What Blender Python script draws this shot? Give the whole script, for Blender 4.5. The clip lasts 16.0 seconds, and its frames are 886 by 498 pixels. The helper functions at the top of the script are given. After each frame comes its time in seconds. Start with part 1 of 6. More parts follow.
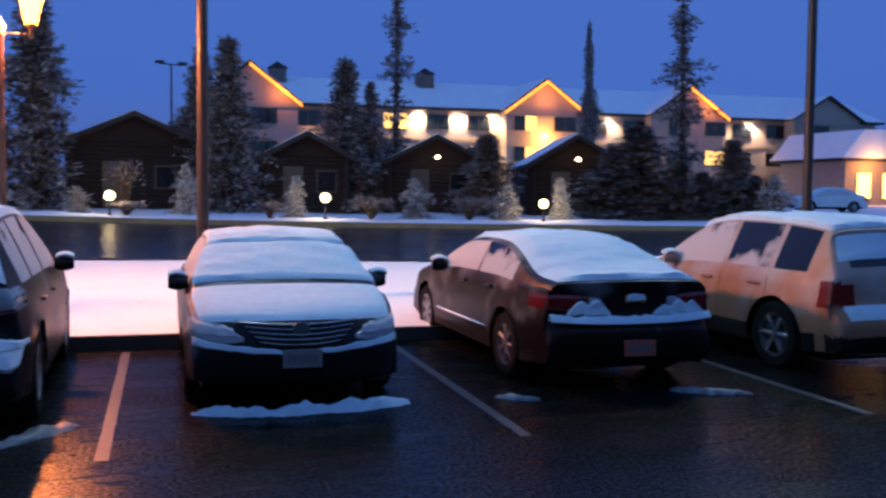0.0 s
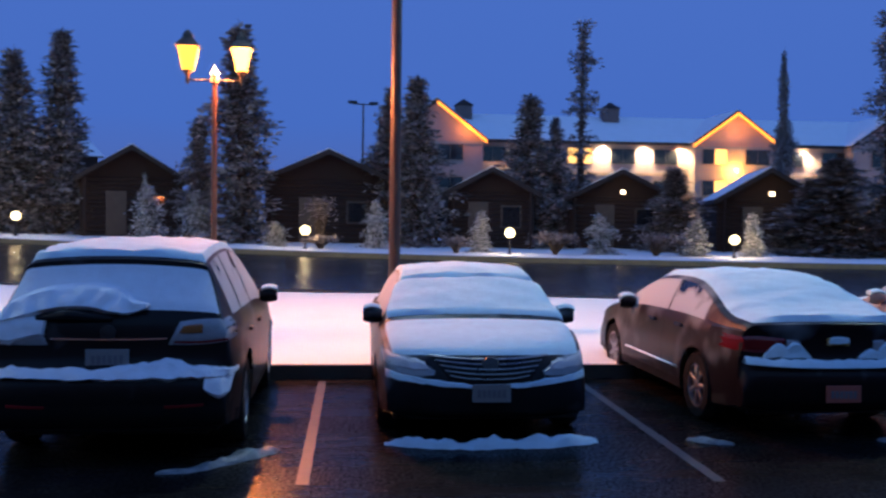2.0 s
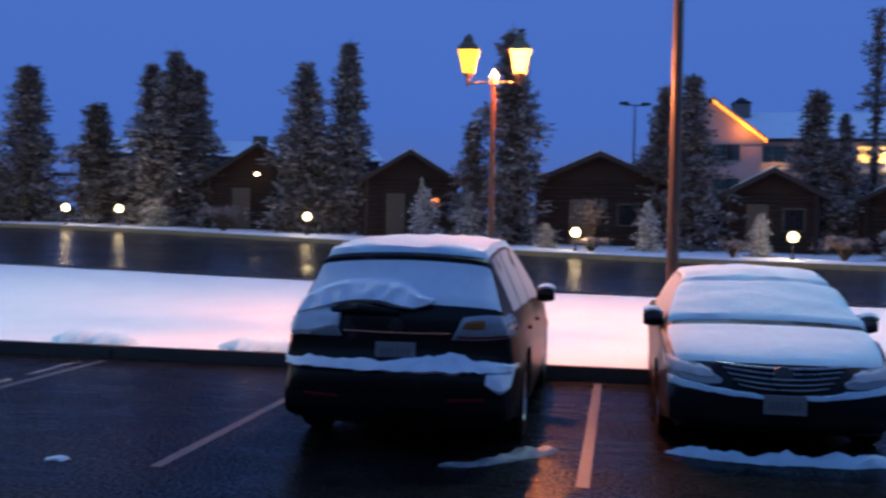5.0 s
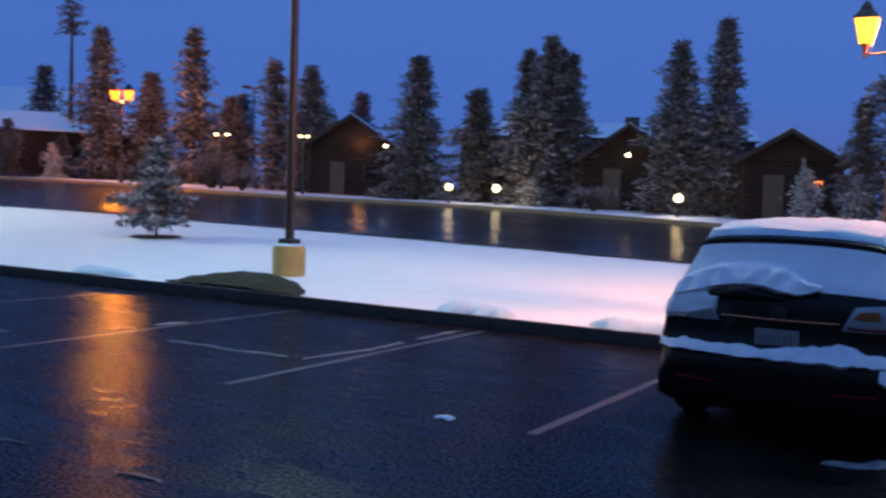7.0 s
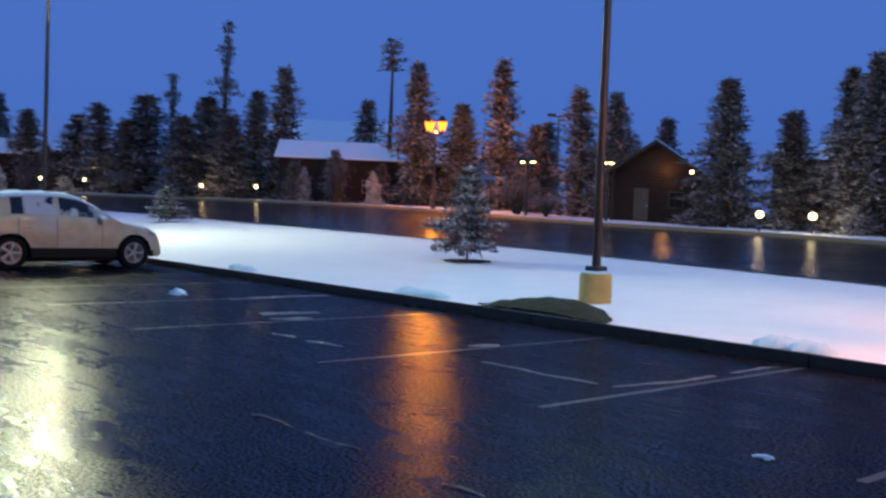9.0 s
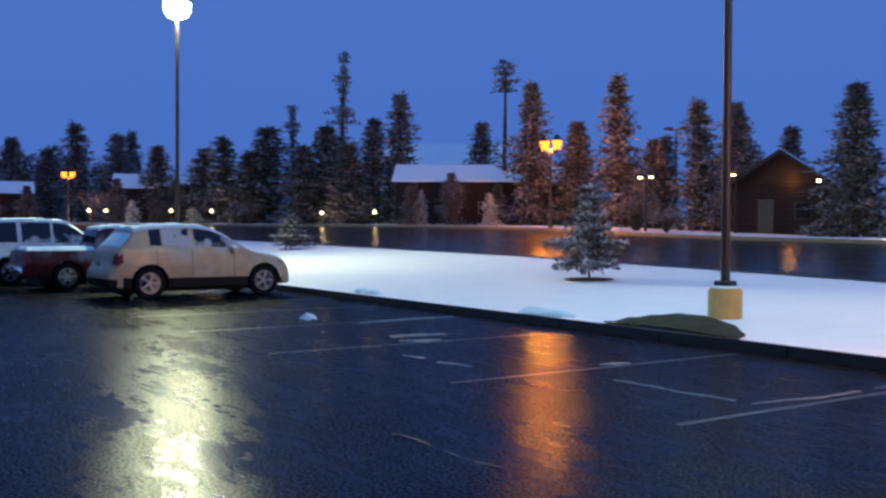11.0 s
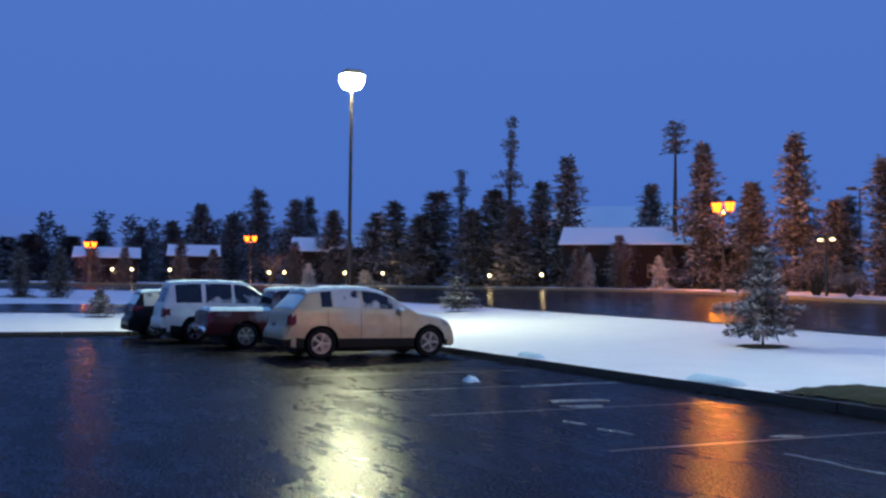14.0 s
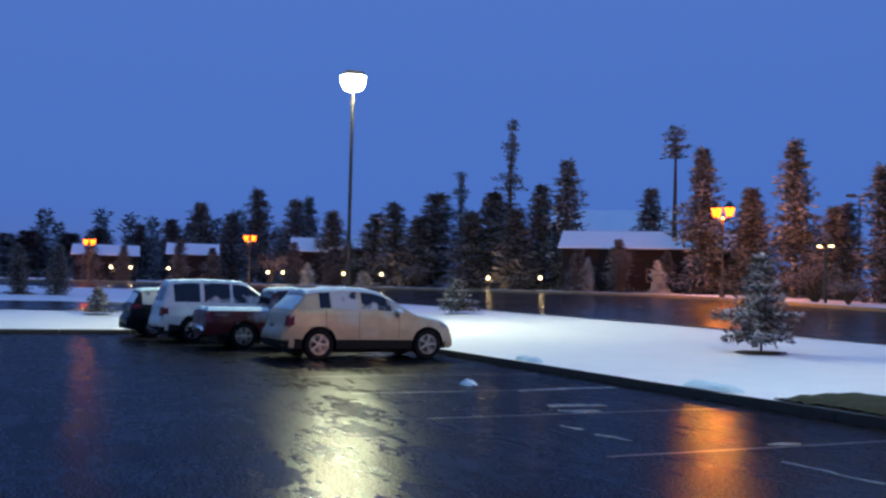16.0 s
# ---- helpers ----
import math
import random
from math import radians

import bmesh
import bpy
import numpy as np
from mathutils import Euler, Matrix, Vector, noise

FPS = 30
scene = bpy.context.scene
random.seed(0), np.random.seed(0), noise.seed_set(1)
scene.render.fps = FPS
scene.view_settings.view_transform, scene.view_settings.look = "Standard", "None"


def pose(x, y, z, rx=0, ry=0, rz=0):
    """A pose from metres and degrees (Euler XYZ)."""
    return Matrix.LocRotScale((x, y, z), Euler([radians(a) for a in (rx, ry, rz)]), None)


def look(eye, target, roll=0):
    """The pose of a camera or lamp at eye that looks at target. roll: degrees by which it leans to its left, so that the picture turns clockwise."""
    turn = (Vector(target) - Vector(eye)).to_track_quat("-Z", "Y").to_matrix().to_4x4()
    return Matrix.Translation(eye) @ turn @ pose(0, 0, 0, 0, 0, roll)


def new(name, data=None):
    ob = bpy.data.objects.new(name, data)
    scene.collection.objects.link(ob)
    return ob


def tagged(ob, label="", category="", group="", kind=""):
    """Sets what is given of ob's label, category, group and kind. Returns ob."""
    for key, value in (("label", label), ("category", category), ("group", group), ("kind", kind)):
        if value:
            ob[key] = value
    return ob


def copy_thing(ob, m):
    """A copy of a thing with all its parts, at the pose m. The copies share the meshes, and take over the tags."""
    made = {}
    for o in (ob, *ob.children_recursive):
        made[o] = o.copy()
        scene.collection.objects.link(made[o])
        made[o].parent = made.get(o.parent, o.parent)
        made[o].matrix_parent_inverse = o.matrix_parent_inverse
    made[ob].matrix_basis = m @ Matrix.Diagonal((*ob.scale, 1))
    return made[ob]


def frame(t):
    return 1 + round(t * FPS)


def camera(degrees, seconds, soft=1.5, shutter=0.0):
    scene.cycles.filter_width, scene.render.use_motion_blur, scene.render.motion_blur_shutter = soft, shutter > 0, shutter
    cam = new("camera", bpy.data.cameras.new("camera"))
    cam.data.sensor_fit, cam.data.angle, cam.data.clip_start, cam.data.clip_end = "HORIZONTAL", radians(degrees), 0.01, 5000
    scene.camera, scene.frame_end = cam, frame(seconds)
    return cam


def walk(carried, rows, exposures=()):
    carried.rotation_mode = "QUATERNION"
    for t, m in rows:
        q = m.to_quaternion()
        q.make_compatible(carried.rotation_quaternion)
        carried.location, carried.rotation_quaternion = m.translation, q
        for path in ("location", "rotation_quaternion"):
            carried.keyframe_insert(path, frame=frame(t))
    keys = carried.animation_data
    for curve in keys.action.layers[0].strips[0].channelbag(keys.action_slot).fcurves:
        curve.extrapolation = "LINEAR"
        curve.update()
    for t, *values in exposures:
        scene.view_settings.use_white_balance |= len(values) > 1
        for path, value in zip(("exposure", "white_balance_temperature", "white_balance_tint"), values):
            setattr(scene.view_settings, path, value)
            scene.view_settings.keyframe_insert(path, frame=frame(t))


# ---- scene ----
# camera: a hand-held pan from a parking lot at dusk
cam = camera(48.99, 16.0, soft=2.5, shutter=0.5)
PATH = [
    (0, (0.157, 0.165, 1.783), -16.02, -3.37, 0.56),
    (0.5, (0.137, 0.161, 1.793), -12.63, -3.29, 0.69),
    (1, (0.134, 0.161, 1.777), -9.59, -3.52, 0.09),
    (1.5, (0.093, 0.124, 1.795), -7.66, -3.01, 0.54),
    (2, (0.087, 0.100, 1.804), -5.27, -1.44, 0.68),
    (2.5, (0.047, 0.078, 1.795), -1.89, -1.59, 1.63),
    (3, (0.077, 0.039, 1.808), 1.45, -2.12, 1.04),
    (3.2, (0.078, -0.004, 1.810), 2.55, -1.73, 0.62),
    (5.3, (-0.048, 0.229, 1.758), 14.52, -1.46, 1.44),
    (5.5, (-0.055, 0.228, 1.752), 17.98, -1.52, 1.63),
    (6, (-0.057, 0.209, 1.737), 24.22, -2.15, 1.77),
    (6.5, (-0.048, 0.161, 1.757), 28.32, -2.92, 1.95),
    (7, (-0.086, 0.154, 1.753), 31.75, -3.15, 1.86),
    (7.5, (-0.070, 0.056, 1.771), 37.02, -3.19, 2.08),
    (8, (-0.106, 0.036, 1.761), 40.95, -3.44, 2.29),
    (8.5, (-0.114, -0.002, 1.776), 46.44, -3.38, 1.91),
    (9, (-0.091, -0.035, 1.782), 49.35, -2.24, 2.16),
    (9.5, (-0.095, -0.024, 1.773), 51.63, -2.01, 1.91),
    (9.7, (-0.078, -0.060, 1.796), 52.65, -1.91, 1.90),
    (11.8, (-0.096, -0.215, 1.774), 59.99, -1.17, -1.06),
    (12, (-0.079, -0.197, 1.785), 62.37, -1.53, -0.49),
    (12.5, (-0.018, -0.131, 1.787), 63.72, 0.28, -0.18),
    (13, (0.020, -0.173, 1.785), 63.27, -0.25, -0.15),
    (13.5, (0.043, -0.161, 1.795), 65.72, 0.32, -0.08),
    (14, (0.038, -0.146, 1.801), 66.13, 2.44, 0.61),
    (14.5, (0.023, -0.133, 1.801), 65.74, 1.58, 0.76),
    (15, (0.020, -0.151, 1.809), 65.94, 2.24, 1.04),
    (15.5, (0.016, -0.166, 1.815), 65.13, 2.50, 1.33),
    (16, (0.020, -0.142, 1.822), 66.08, 2.54, 1.32),
]


def aim(eye, yaw, pitch, roll):
    y, p = radians(yaw), radians(pitch)
    way = Vector((-math.sin(y) * math.cos(p), math.cos(y) * math.cos(p), math.sin(p)))
    return look(eye, Vector(eye) + way, roll)


walk(cam, [(t, aim(e, y, p, r)) for t, e, y, p, r in PATH], [(0, 0.1, 6350, 17), (5, 0.12, 6450, 15), (8, 0.12, 6550, 13), (11, 0.2, 6650, 11), (16, 0.22, 6850, 12)])

# ---- sky: deep blue dusk under thin cloud, no sun left ----
world = bpy.data.worlds.new("dusk")
scene.world = world
world.use_nodes = True
wn, wl = world.node_tree.nodes, world.node_tree.links
wn.clear()
w_out = wn.new("ShaderNodeOutputWorld")
w_bg = wn.new("ShaderNodeBackground")
w_ramp = wn.new("ShaderNodeValToRGB")
w_sep = wn.new("ShaderNodeSeparateXYZ")
w_tc = wn.new("ShaderNodeTexCoord")
w_noise = wn.new("ShaderNodeTexNoise")
w_noise.inputs["Scale"].default_value = 2.2
w_noise.inputs["Detail"].default_value = 3.0
w_add = wn.new("ShaderNodeMath")
w_add.operation = "MULTIPLY_ADD"
w_add.inputs[1].default_value = 0.10
wl.new(w_tc.outputs["Generated"], w_sep.inputs[0])
wl.new(w_tc.outputs["Generated"], w_noise.inputs["Vector"])
wl.new(w_noise.outputs["Fac"], w_add.inputs[0])
wl.new(w_sep.outputs["Z"], w_add.inputs[2])
wl.new(w_add.outputs[0], w_ramp.inputs[0])
stops = w_ramp.color_ramp.elements
stops[0].position, stops[0].color = 0.02, (0.078, 0.118, 0.32, 1)
stops[1].position, stops[1].color = 0.75, (0.070, 0.165, 0.53, 1)
mid = stops.new(0.14)
mid.color = (0.055, 0.142, 0.48, 1)
wl.new(w_ramp.outputs[0], w_bg.inputs[0])
# unseen sky behind the lot, brightened as fill for the shaded car tails
w_back_fill = wn.new("ShaderNodeMapRange")
w_back_fill.interpolation_type = "SMOOTHSTEP"
w_back_fill.inputs["From Min"].default_value, w_back_fill.inputs["From Max"].default_value = -0.12, -1.0
w_back_fill.inputs["To Min"].default_value, w_back_fill.inputs["To Max"].default_value = 0.0, 1.0
wl.new(w_sep.outputs["Y"], w_back_fill.inputs["Value"])
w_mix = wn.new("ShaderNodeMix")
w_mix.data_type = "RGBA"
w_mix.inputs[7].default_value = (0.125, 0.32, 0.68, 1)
wl.new(w_back_fill.outputs[0], w_mix.inputs["Factor"])
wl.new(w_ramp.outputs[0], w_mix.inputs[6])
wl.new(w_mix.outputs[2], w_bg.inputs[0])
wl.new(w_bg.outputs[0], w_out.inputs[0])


def point_light(name, place, watts, colour, size=0.12):
    lamp = bpy.data.lights.new(name, "POINT")
    lamp.energy, lamp.color, lamp.shadow_soft_size = watts, colour, size
    ob = new(name, lamp)
    ob.location = place
    return ob


SODIUM = (1.0, 0.27, 0.07)
HALIDE = (0.90, 1.0, 0.62)
COOL = (0.42, 0.92, 1.0)
DEEP_SODIUM = (1.0, 0.28, 0.012)
WARM = (1.0, 0.72, 0.36)


# ---- materials ----
def mat(name, base, rough=0.6, metal=0.0, vary=0.25, scale=6.0, fine=60.0, bump=0.15, rough_vary=0.12, coat=0.0, emit=None, power=0.0, second=None):
    """A surface with colour that varies at two scales, uneven gloss and fine relief."""
    m = bpy.data.materials.new(name)
    m.use_nodes = True
    n, l = m.node_tree.nodes, m.node_tree.links
    bsdf = n["Principled BSDF"]
    bsdf.inputs["Metallic"].default_value = metal
    bsdf.inputs["Coat Weight"].default_value = coat
    tc = n.new("ShaderNodeTexCoord")
    big, small = n.new("ShaderNodeTexNoise"), n.new("ShaderNodeTexNoise")
    for tex, sc, de in ((big, scale, 4.0), (small, fine, 3.0)):
        tex.inputs["Scale"].default_value, tex.inputs["Detail"].default_value = sc, de
        l.new(tc.outputs["Object"], tex.inputs["Vector"])
    add = n.new("ShaderNodeMath")
    add.operation = "MULTIPLY_ADD"
    add.inputs[1].default_value = 0.6
    half = n.new("ShaderNodeMath")
    half.operation = "MULTIPLY"
    half.inputs[1].default_value = 0.4
    l.new(small.outputs["Fac"], half.inputs[0])
    l.new(big.outputs["Fac"], add.inputs[0])
    l.new(half.outputs[0], add.inputs[2])
    ramp = n.new("ShaderNodeValToRGB")
    lo = tuple(c * (1 - vary) for c in base)
    hi = tuple(min(1, c * (1 + vary)) for c in (second or base))
    ramp.color_ramp.elements[0].position, ramp.color_ramp.elements[0].color = 0.3, (*lo, 1)
    ramp.color_ramp.elements[1].position, ramp.color_ramp.elements[1].color = 0.7, (*hi, 1)
    l.new(add.outputs[0], ramp.inputs[0])
    l.new(ramp.outputs[0], bsdf.inputs["Base Color"])
    rr = n.new("ShaderNodeMapRange")
    rr.inputs["To Min"].default_value, rr.inputs["To Max"].default_value = max(0.02, rough - rough_vary), min(1, rough + rough_vary)
    l.new(big.outputs["Fac"], rr.inputs["Value"])
    l.new(rr.outputs[0], bsdf.inputs["Roughness"])
    if bump:
        bp = n.new("ShaderNodeBump")
        bp.inputs["Strength"].default_value, bp.inputs["Distance"].default_value = bump, 0.02
        l.new(add.outputs[0], bp.inputs["Height"])
        l.new(bp.outputs[0], bsdf.inputs["Normal"])
    if emit:
        bsdf.inputs["Emission Color"].default_value, bsdf.inputs["Emission Strength"].default_value = (*emit, 1), power
    return m


def wet_asphalt(name, base, share, smooth_rough, broad_rough, relief, contrast):
    """Dark aggregate under a broken film of melt water: puddles, damp grit and single wet stones that glint."""
    m = bpy.data.materials.new(name)
    m.use_nodes = True
    n, l = m.node_tree.nodes, m.node_tree.links
    n.remove(n["Principled BSDF"])
    out = n["Material Output"]
    tc = n.new("ShaderNodeTexCoord")

    def tex(scale, detail, stretch=None):
        t = n.new("ShaderNodeTexNoise")
        t.inputs["Scale"].default_value, t.inputs["Detail"].default_value = scale, detail
        src = tc.outputs["Object"]
        if stretch:
            mp = n.new("ShaderNodeMapping")
            mp.inputs["Scale"].default_value = stretch
            l.new(src, mp.inputs["Vector"])
            src = mp.outputs[0]
        l.new(src, t.inputs["Vector"])
        return t.outputs["Fac"]

    def span(src, f0, f1, t0, t1):
        r = n.new("ShaderNodeMapRange")
        for key, v in (("From Min", f0), ("From Max", f1), ("To Min", t0), ("To Max", t1)):
            r.inputs[key].default_value = v
        l.new(src, r.inputs["Value"])
        return r.outputs[0]

    def calc(op, p, q, c=None):
        k = n.new("ShaderNodeMath")
        k.operation = op
        for i, v in enumerate((p, q, c)):
            if v is None:
                continue
            if isinstance(v, (int, float)):
                k.inputs[i].default_value = v
            else:
                l.new(v, k.inputs[i])
        return k.outputs[0]

    stone, grain, swell = tex(110.0, 1.0), tex(36.0, 2.5), tex(3.2, 2.0)
    pool, stain, ruts = tex(0.55, 6.0), tex(1.9, 5.0), tex(1.1, 5.0, (0.35, 1.6, 1.0))
    colour = n.new("ShaderNodeValToRGB")
    colour.color_ramp.elements[0].position, colour.color_ramp.elements[0].color = 0.3, (*[c * 0.6 for c in base], 1)
    colour.color_ramp.elements[1].position, colour.color_ramp.elements[1].color = 0.75, (*[c * 1.6 for c in base], 1)
    l.new(stain, colour.inputs[0])
    dull = n.new("ShaderNodeBsdfDiffuse")
    l.new(colour.outputs[0], dull.inputs["Color"])
    # wetness: pools and wheel ruts together
    wet_level = calc("MULTIPLY_ADD", tex(6.0, 4.0, (0.5, 1.3, 1.0)), 0.34, calc("MULTIPLY_ADD", pool, 0.33, calc("MULTIPLY", ruts, 0.33)))
    height = calc("MULTIPLY_ADD", stone, 0.45, calc("MULTIPLY_ADD", swell, 0.8, grain))
    bp = n.new("ShaderNodeBump")
    bp.inputs["Distance"].default_value = 0.0045
    l.new(span(wet_level, 0.40, 0.60, relief * 0.45, relief * 1.2), bp.inputs["Strength"])
    l.new(height, bp.inputs["Height"])
    gloss, broad = n.new("ShaderNodeBsdfGlossy"), n.new("ShaderNodeBsdfGlossy")
    for g, r0, r1 in ((gloss, smooth_rough * 0.7, smooth_rough * 1.3), (broad, broad_rough * 0.85, broad_rough * 1.1)):
        g.distribution = "GGX" if g is gloss else "BECKMANN"
        g.inputs["Color"].default_value = (0.95, 0.95, 0.95, 1)
        l.new(span(wet_level, 0.42, 0.58, r0, r1), g.inputs["Roughness"])
        l.new(bp.outputs[0], g.inputs["Normal"])
    wet = n.new("ShaderNodeMixShader")
    l.new(span(wet_level, 0.40, 0.60, 0.22, 0.62), wet.inputs[0])
    l.new(gloss.outputs[0], wet.inputs[1])
    l.new(broad.outputs[0], wet.inputs[2])
    # single rough stones throw light from steep lamps a long way
    coarse = n.new("ShaderNodeBsdfGlossy")
    coarse.distribution = "BECKMANN"
    coarse.inputs["Color"].default_value = (0.95, 0.95, 0.95, 1)
    coarse.inputs["Roughness"].default_value = 0.52
    l.new(bp.outputs[0], coarse.inputs["Normal"])
    film_mix = n.new("ShaderNodeMixShader")
    film_mix.inputs[0].default_value = 0.05
    l.new(wet.outputs[0], film_mix.inputs[1])
    l.new(coarse.outputs[0], film_mix.inputs[2])
    sheen = n.new("ShaderNodeFresnel")
    sheen.inputs["IOR"].default_value = 1.33
    film = calc("MULTIPLY_ADD", sheen.outputs[0], 2.6, 0.35)
    fleck = span(calc("MULTIPLY_ADD", stone, 0.35, calc("MULTIPLY", grain, 0.65)), 0.42, 0.60, 1.0 - contrast, 1.0 + contrast)
    patch = span(wet_level, 0.40, 0.60, share * 1.25, share * 0.78)
    amount = calc("MULTIPLY", calc("MULTIPLY", film, fleck), patch)
    amount.node.use_clamp = True
    mix = n.new("ShaderNodeMixShader")
    l.new(amount, mix.inputs[0])
    l.new(dull.outputs[0], mix.inputs[1])
    l.new(film_mix.outputs[0], mix.inputs[2])
    l.new(mix.outputs[0], out.inputs["Surface"])
    return m


def dusted_paint(name, base, amount, metal=0.2):
    """Car paint with fine snow blown on it: thickest along the waist, broken up by noise."""
    m = mat(name, base, 0.30, metal=metal, vary=0.2, scale=3, bump=0.02, coat=0.12)
    n, l = m.node_tree.nodes, m.node_tree.links
    bsdf = n["Principled BSDF"]
    bsdf.inputs["Specular IOR Level"].default_value = 0.15
    tc = n.new("ShaderNodeTexCoord")
    sep = n.new("ShaderNodeSeparateXYZ")
    l.new(tc.outputs["Object"], sep.inputs[0])
    tex = n.new("ShaderNodeTexNoise")
    tex.inputs["Scale"].default_value, tex.inputs["Detail"].default_value = 1.7, 2.5
    l.new(tc.outputs["Object"], tex.inputs["Vector"])
    waist = n.new("ShaderNodeMapRange")
    waist.inputs["From Min"].default_value, waist.inputs["From Max"].default_value = 0.55, 1.0
    waist.inputs["To Min"].default_value, waist.inputs["To Max"].default_value = -0.22, amount
    l.new(sep.outputs["Z"], waist.inputs["Value"])
    both = n.new("ShaderNodeMath")
    l.new(tex.outputs["Fac"], both.inputs[0])
    l.new(waist.outputs[0], both.inputs[1])
    mask = n.new("ShaderNodeMapRange")
    mask.inputs["From Min"].default_value, mask.inputs["From Max"].default_value = 0.36, 0.92
    l.new(both.outputs[0], mask.inputs["Value"])
    mix = n.new("ShaderNodeMix")
    mix.data_type = "RGBA"
    l.new(mask.outputs[0], mix.inputs["Factor"])
    old = bsdf.inputs["Base Color"].links[0].from_socket
    l.new(old, mix.inputs[6])
    mix.inputs[7].default_value = (0.50, 0.54, 0.58, 1)
    l.new(mix.outputs[2], bsdf.inputs["Base Color"])
    rough = n.new("ShaderNodeMapRange")
    rough.inputs["To Min"].default_value, rough.inputs["To Max"].default_value = 0.40, 0.85
    l.new(mask.outputs[0], rough.inputs["Value"])
    l.new(rough.outputs[0], bsdf.inputs["Roughness"])
    mt = n.new("ShaderNodeMapRange")
    mt.inputs["To Min"].default_value, mt.inputs["To Max"].default_value = metal, 0.0
    l.new(mask.outputs[0], mt.inputs["Value"])
    l.new(mt.outputs[0], bsdf.inputs["Metallic"])
    ct = n.new("ShaderNodeMapRange")
    ct.inputs["To Min"].default_value, ct.inputs["To Max"].default_value = 0.06, 0.0
    l.new(mask.outputs[0], ct.inputs["Value"])
    l.new(ct.outputs[0], bsdf.inputs["Coat Weight"])
    return m


def rimed_glass(name, cover):
    """Car glass with wind-blown snow frozen on it, thicker towards the waist, in torn patches."""
    m = mat(name, (0.012, 0.014, 0.018), 0.06, vary=0.2, bump=0)
    n, l = m.node_tree.nodes, m.node_tree.links
    bsdf = n["Principled BSDF"]
    tc = n.new("ShaderNodeTexCoord")
    sep = n.new("ShaderNodeSeparateXYZ")
    l.new(tc.outputs["Object"], sep.inputs[0])
    big = n.new("ShaderNodeTexNoise")
    big.inputs["Scale"].default_value, big.inputs["Detail"].default_value = 2.4, 6.0
    l.new(tc.outputs["Object"], big.inputs["Vector"])
    low = n.new("ShaderNodeMapRange")
    low.inputs["From Min"].default_value, low.inputs["From Max"].default_value = 1.0, 1.5
    low.inputs["To Min"].default_value, low.inputs["To Max"].default_value = cover + 0.16, cover - 0.16
    l.new(sep.outputs["Z"], low.inputs["Value"])
    both = n.new("ShaderNodeMath")
    l.new(big.outputs["Fac"], both.inputs[0])
    l.new(low.outputs[0], both.inputs[1])
    mask = n.new("ShaderNodeMapRange")
    mask.inputs["From Min"].default_value, mask.inputs["From Max"].default_value = 0.47, 0.60
    l.new(both.outputs[0], mask.inputs["Value"])
    mix = n.new("ShaderNodeMix")
    mix.data_type = "RGBA"
    l.new(mask.outputs[0], mix.inputs["Factor"])
    l.new(bsdf.inputs["Base Color"].links[0].from_socket, mix.inputs[6])
    mix.inputs[7].default_value = (0.46, 0.47, 0.50, 1)
    l.new(mix.outputs[2], bsdf.inputs["Base Color"])
    rough = n.new("ShaderNodeMapRange")
    rough.inputs["To Min"].default_value, rough.inputs["To Max"].default_value = 0.08, 0.8
    l.new(mask.outputs[0], rough.inputs["Value"])
    l.new(rough.outputs[0], bsdf.inputs["Roughness"])
    return m


def glow(name, colour, power):
    m = bpy.data.materials.new(name)
    m.use_nodes = True
    bsdf = m.node_tree.nodes["Principled BSDF"]
    bsdf.inputs["Base Color"].default_value = (*colour, 1)
    bsdf.inputs["Emission Color"].default_value = (*colour, 1)
    bsdf.inputs["Emission Strength"].default_value = power
    return m


SNOW = mat("snow", (0.86, 0.87, 0.88), 0.75, vary=0.04, scale=1.2, fine=25, bump=0.35)
# the pole lamps' cyan is put into this snow's base colour
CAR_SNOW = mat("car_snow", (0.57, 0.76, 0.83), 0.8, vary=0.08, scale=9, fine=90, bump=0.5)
SLUSH = mat("slush", (0.30, 0.37, 0.40), 0.5, vary=0.25, scale=9, fine=70, bump=0.5)
RIME = mat("rime_on_glass", (0.42, 0.43, 0.46), 0.6, vary=0.25, scale=5, fine=60, bump=0.3)
# paler copy of car_snow; light put into its colour for shaded tails
PALE_TAIL_SNOW = mat("pale_tail_snow", (0.80, 0.86, 0.90), 0.8, vary=0.06, scale=9, fine=90, bump=0.5)
WET_SLUSH = mat("wet_slush", (0.15, 0.18, 0.195), 0.4, vary=0.5, scale=14, fine=80, bump=0.6)
TRAIL = mat("tyre_slush", (0.05, 0.055, 0.062), 0.5, vary=0.4, scale=9, fine=70, bump=0.5)
TURF = mat("turf", (0.019, 0.026, 0.009), 0.9, vary=0.5, scale=14, fine=160, bump=0.9)
LOT = wet_asphalt("lot_asphalt", (0.008, 0.0075, 0.008), 0.115, 0.14, 0.29, 0.62, 0.95)
ROAD = wet_asphalt("road_asphalt", (0.024, 0.022, 0.025), 0.15, 0.08, 0.17, 0.8, 0.4)
KERB = mat("kerb_concrete", (0.045, 0.042, 0.036), 0.7, vary=0.4, scale=5, fine=70, bump=0.4)
YELLOW_KERB = mat("yellow_kerb", (0.22, 0.15, 0.045), 0.6, vary=0.35, scale=3, fine=50)
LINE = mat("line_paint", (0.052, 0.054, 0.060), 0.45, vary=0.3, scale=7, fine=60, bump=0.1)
BARK = mat("bark", (0.06, 0.042, 0.03), 0.9, vary=0.4, scale=8, fine=60, bump=0.8)


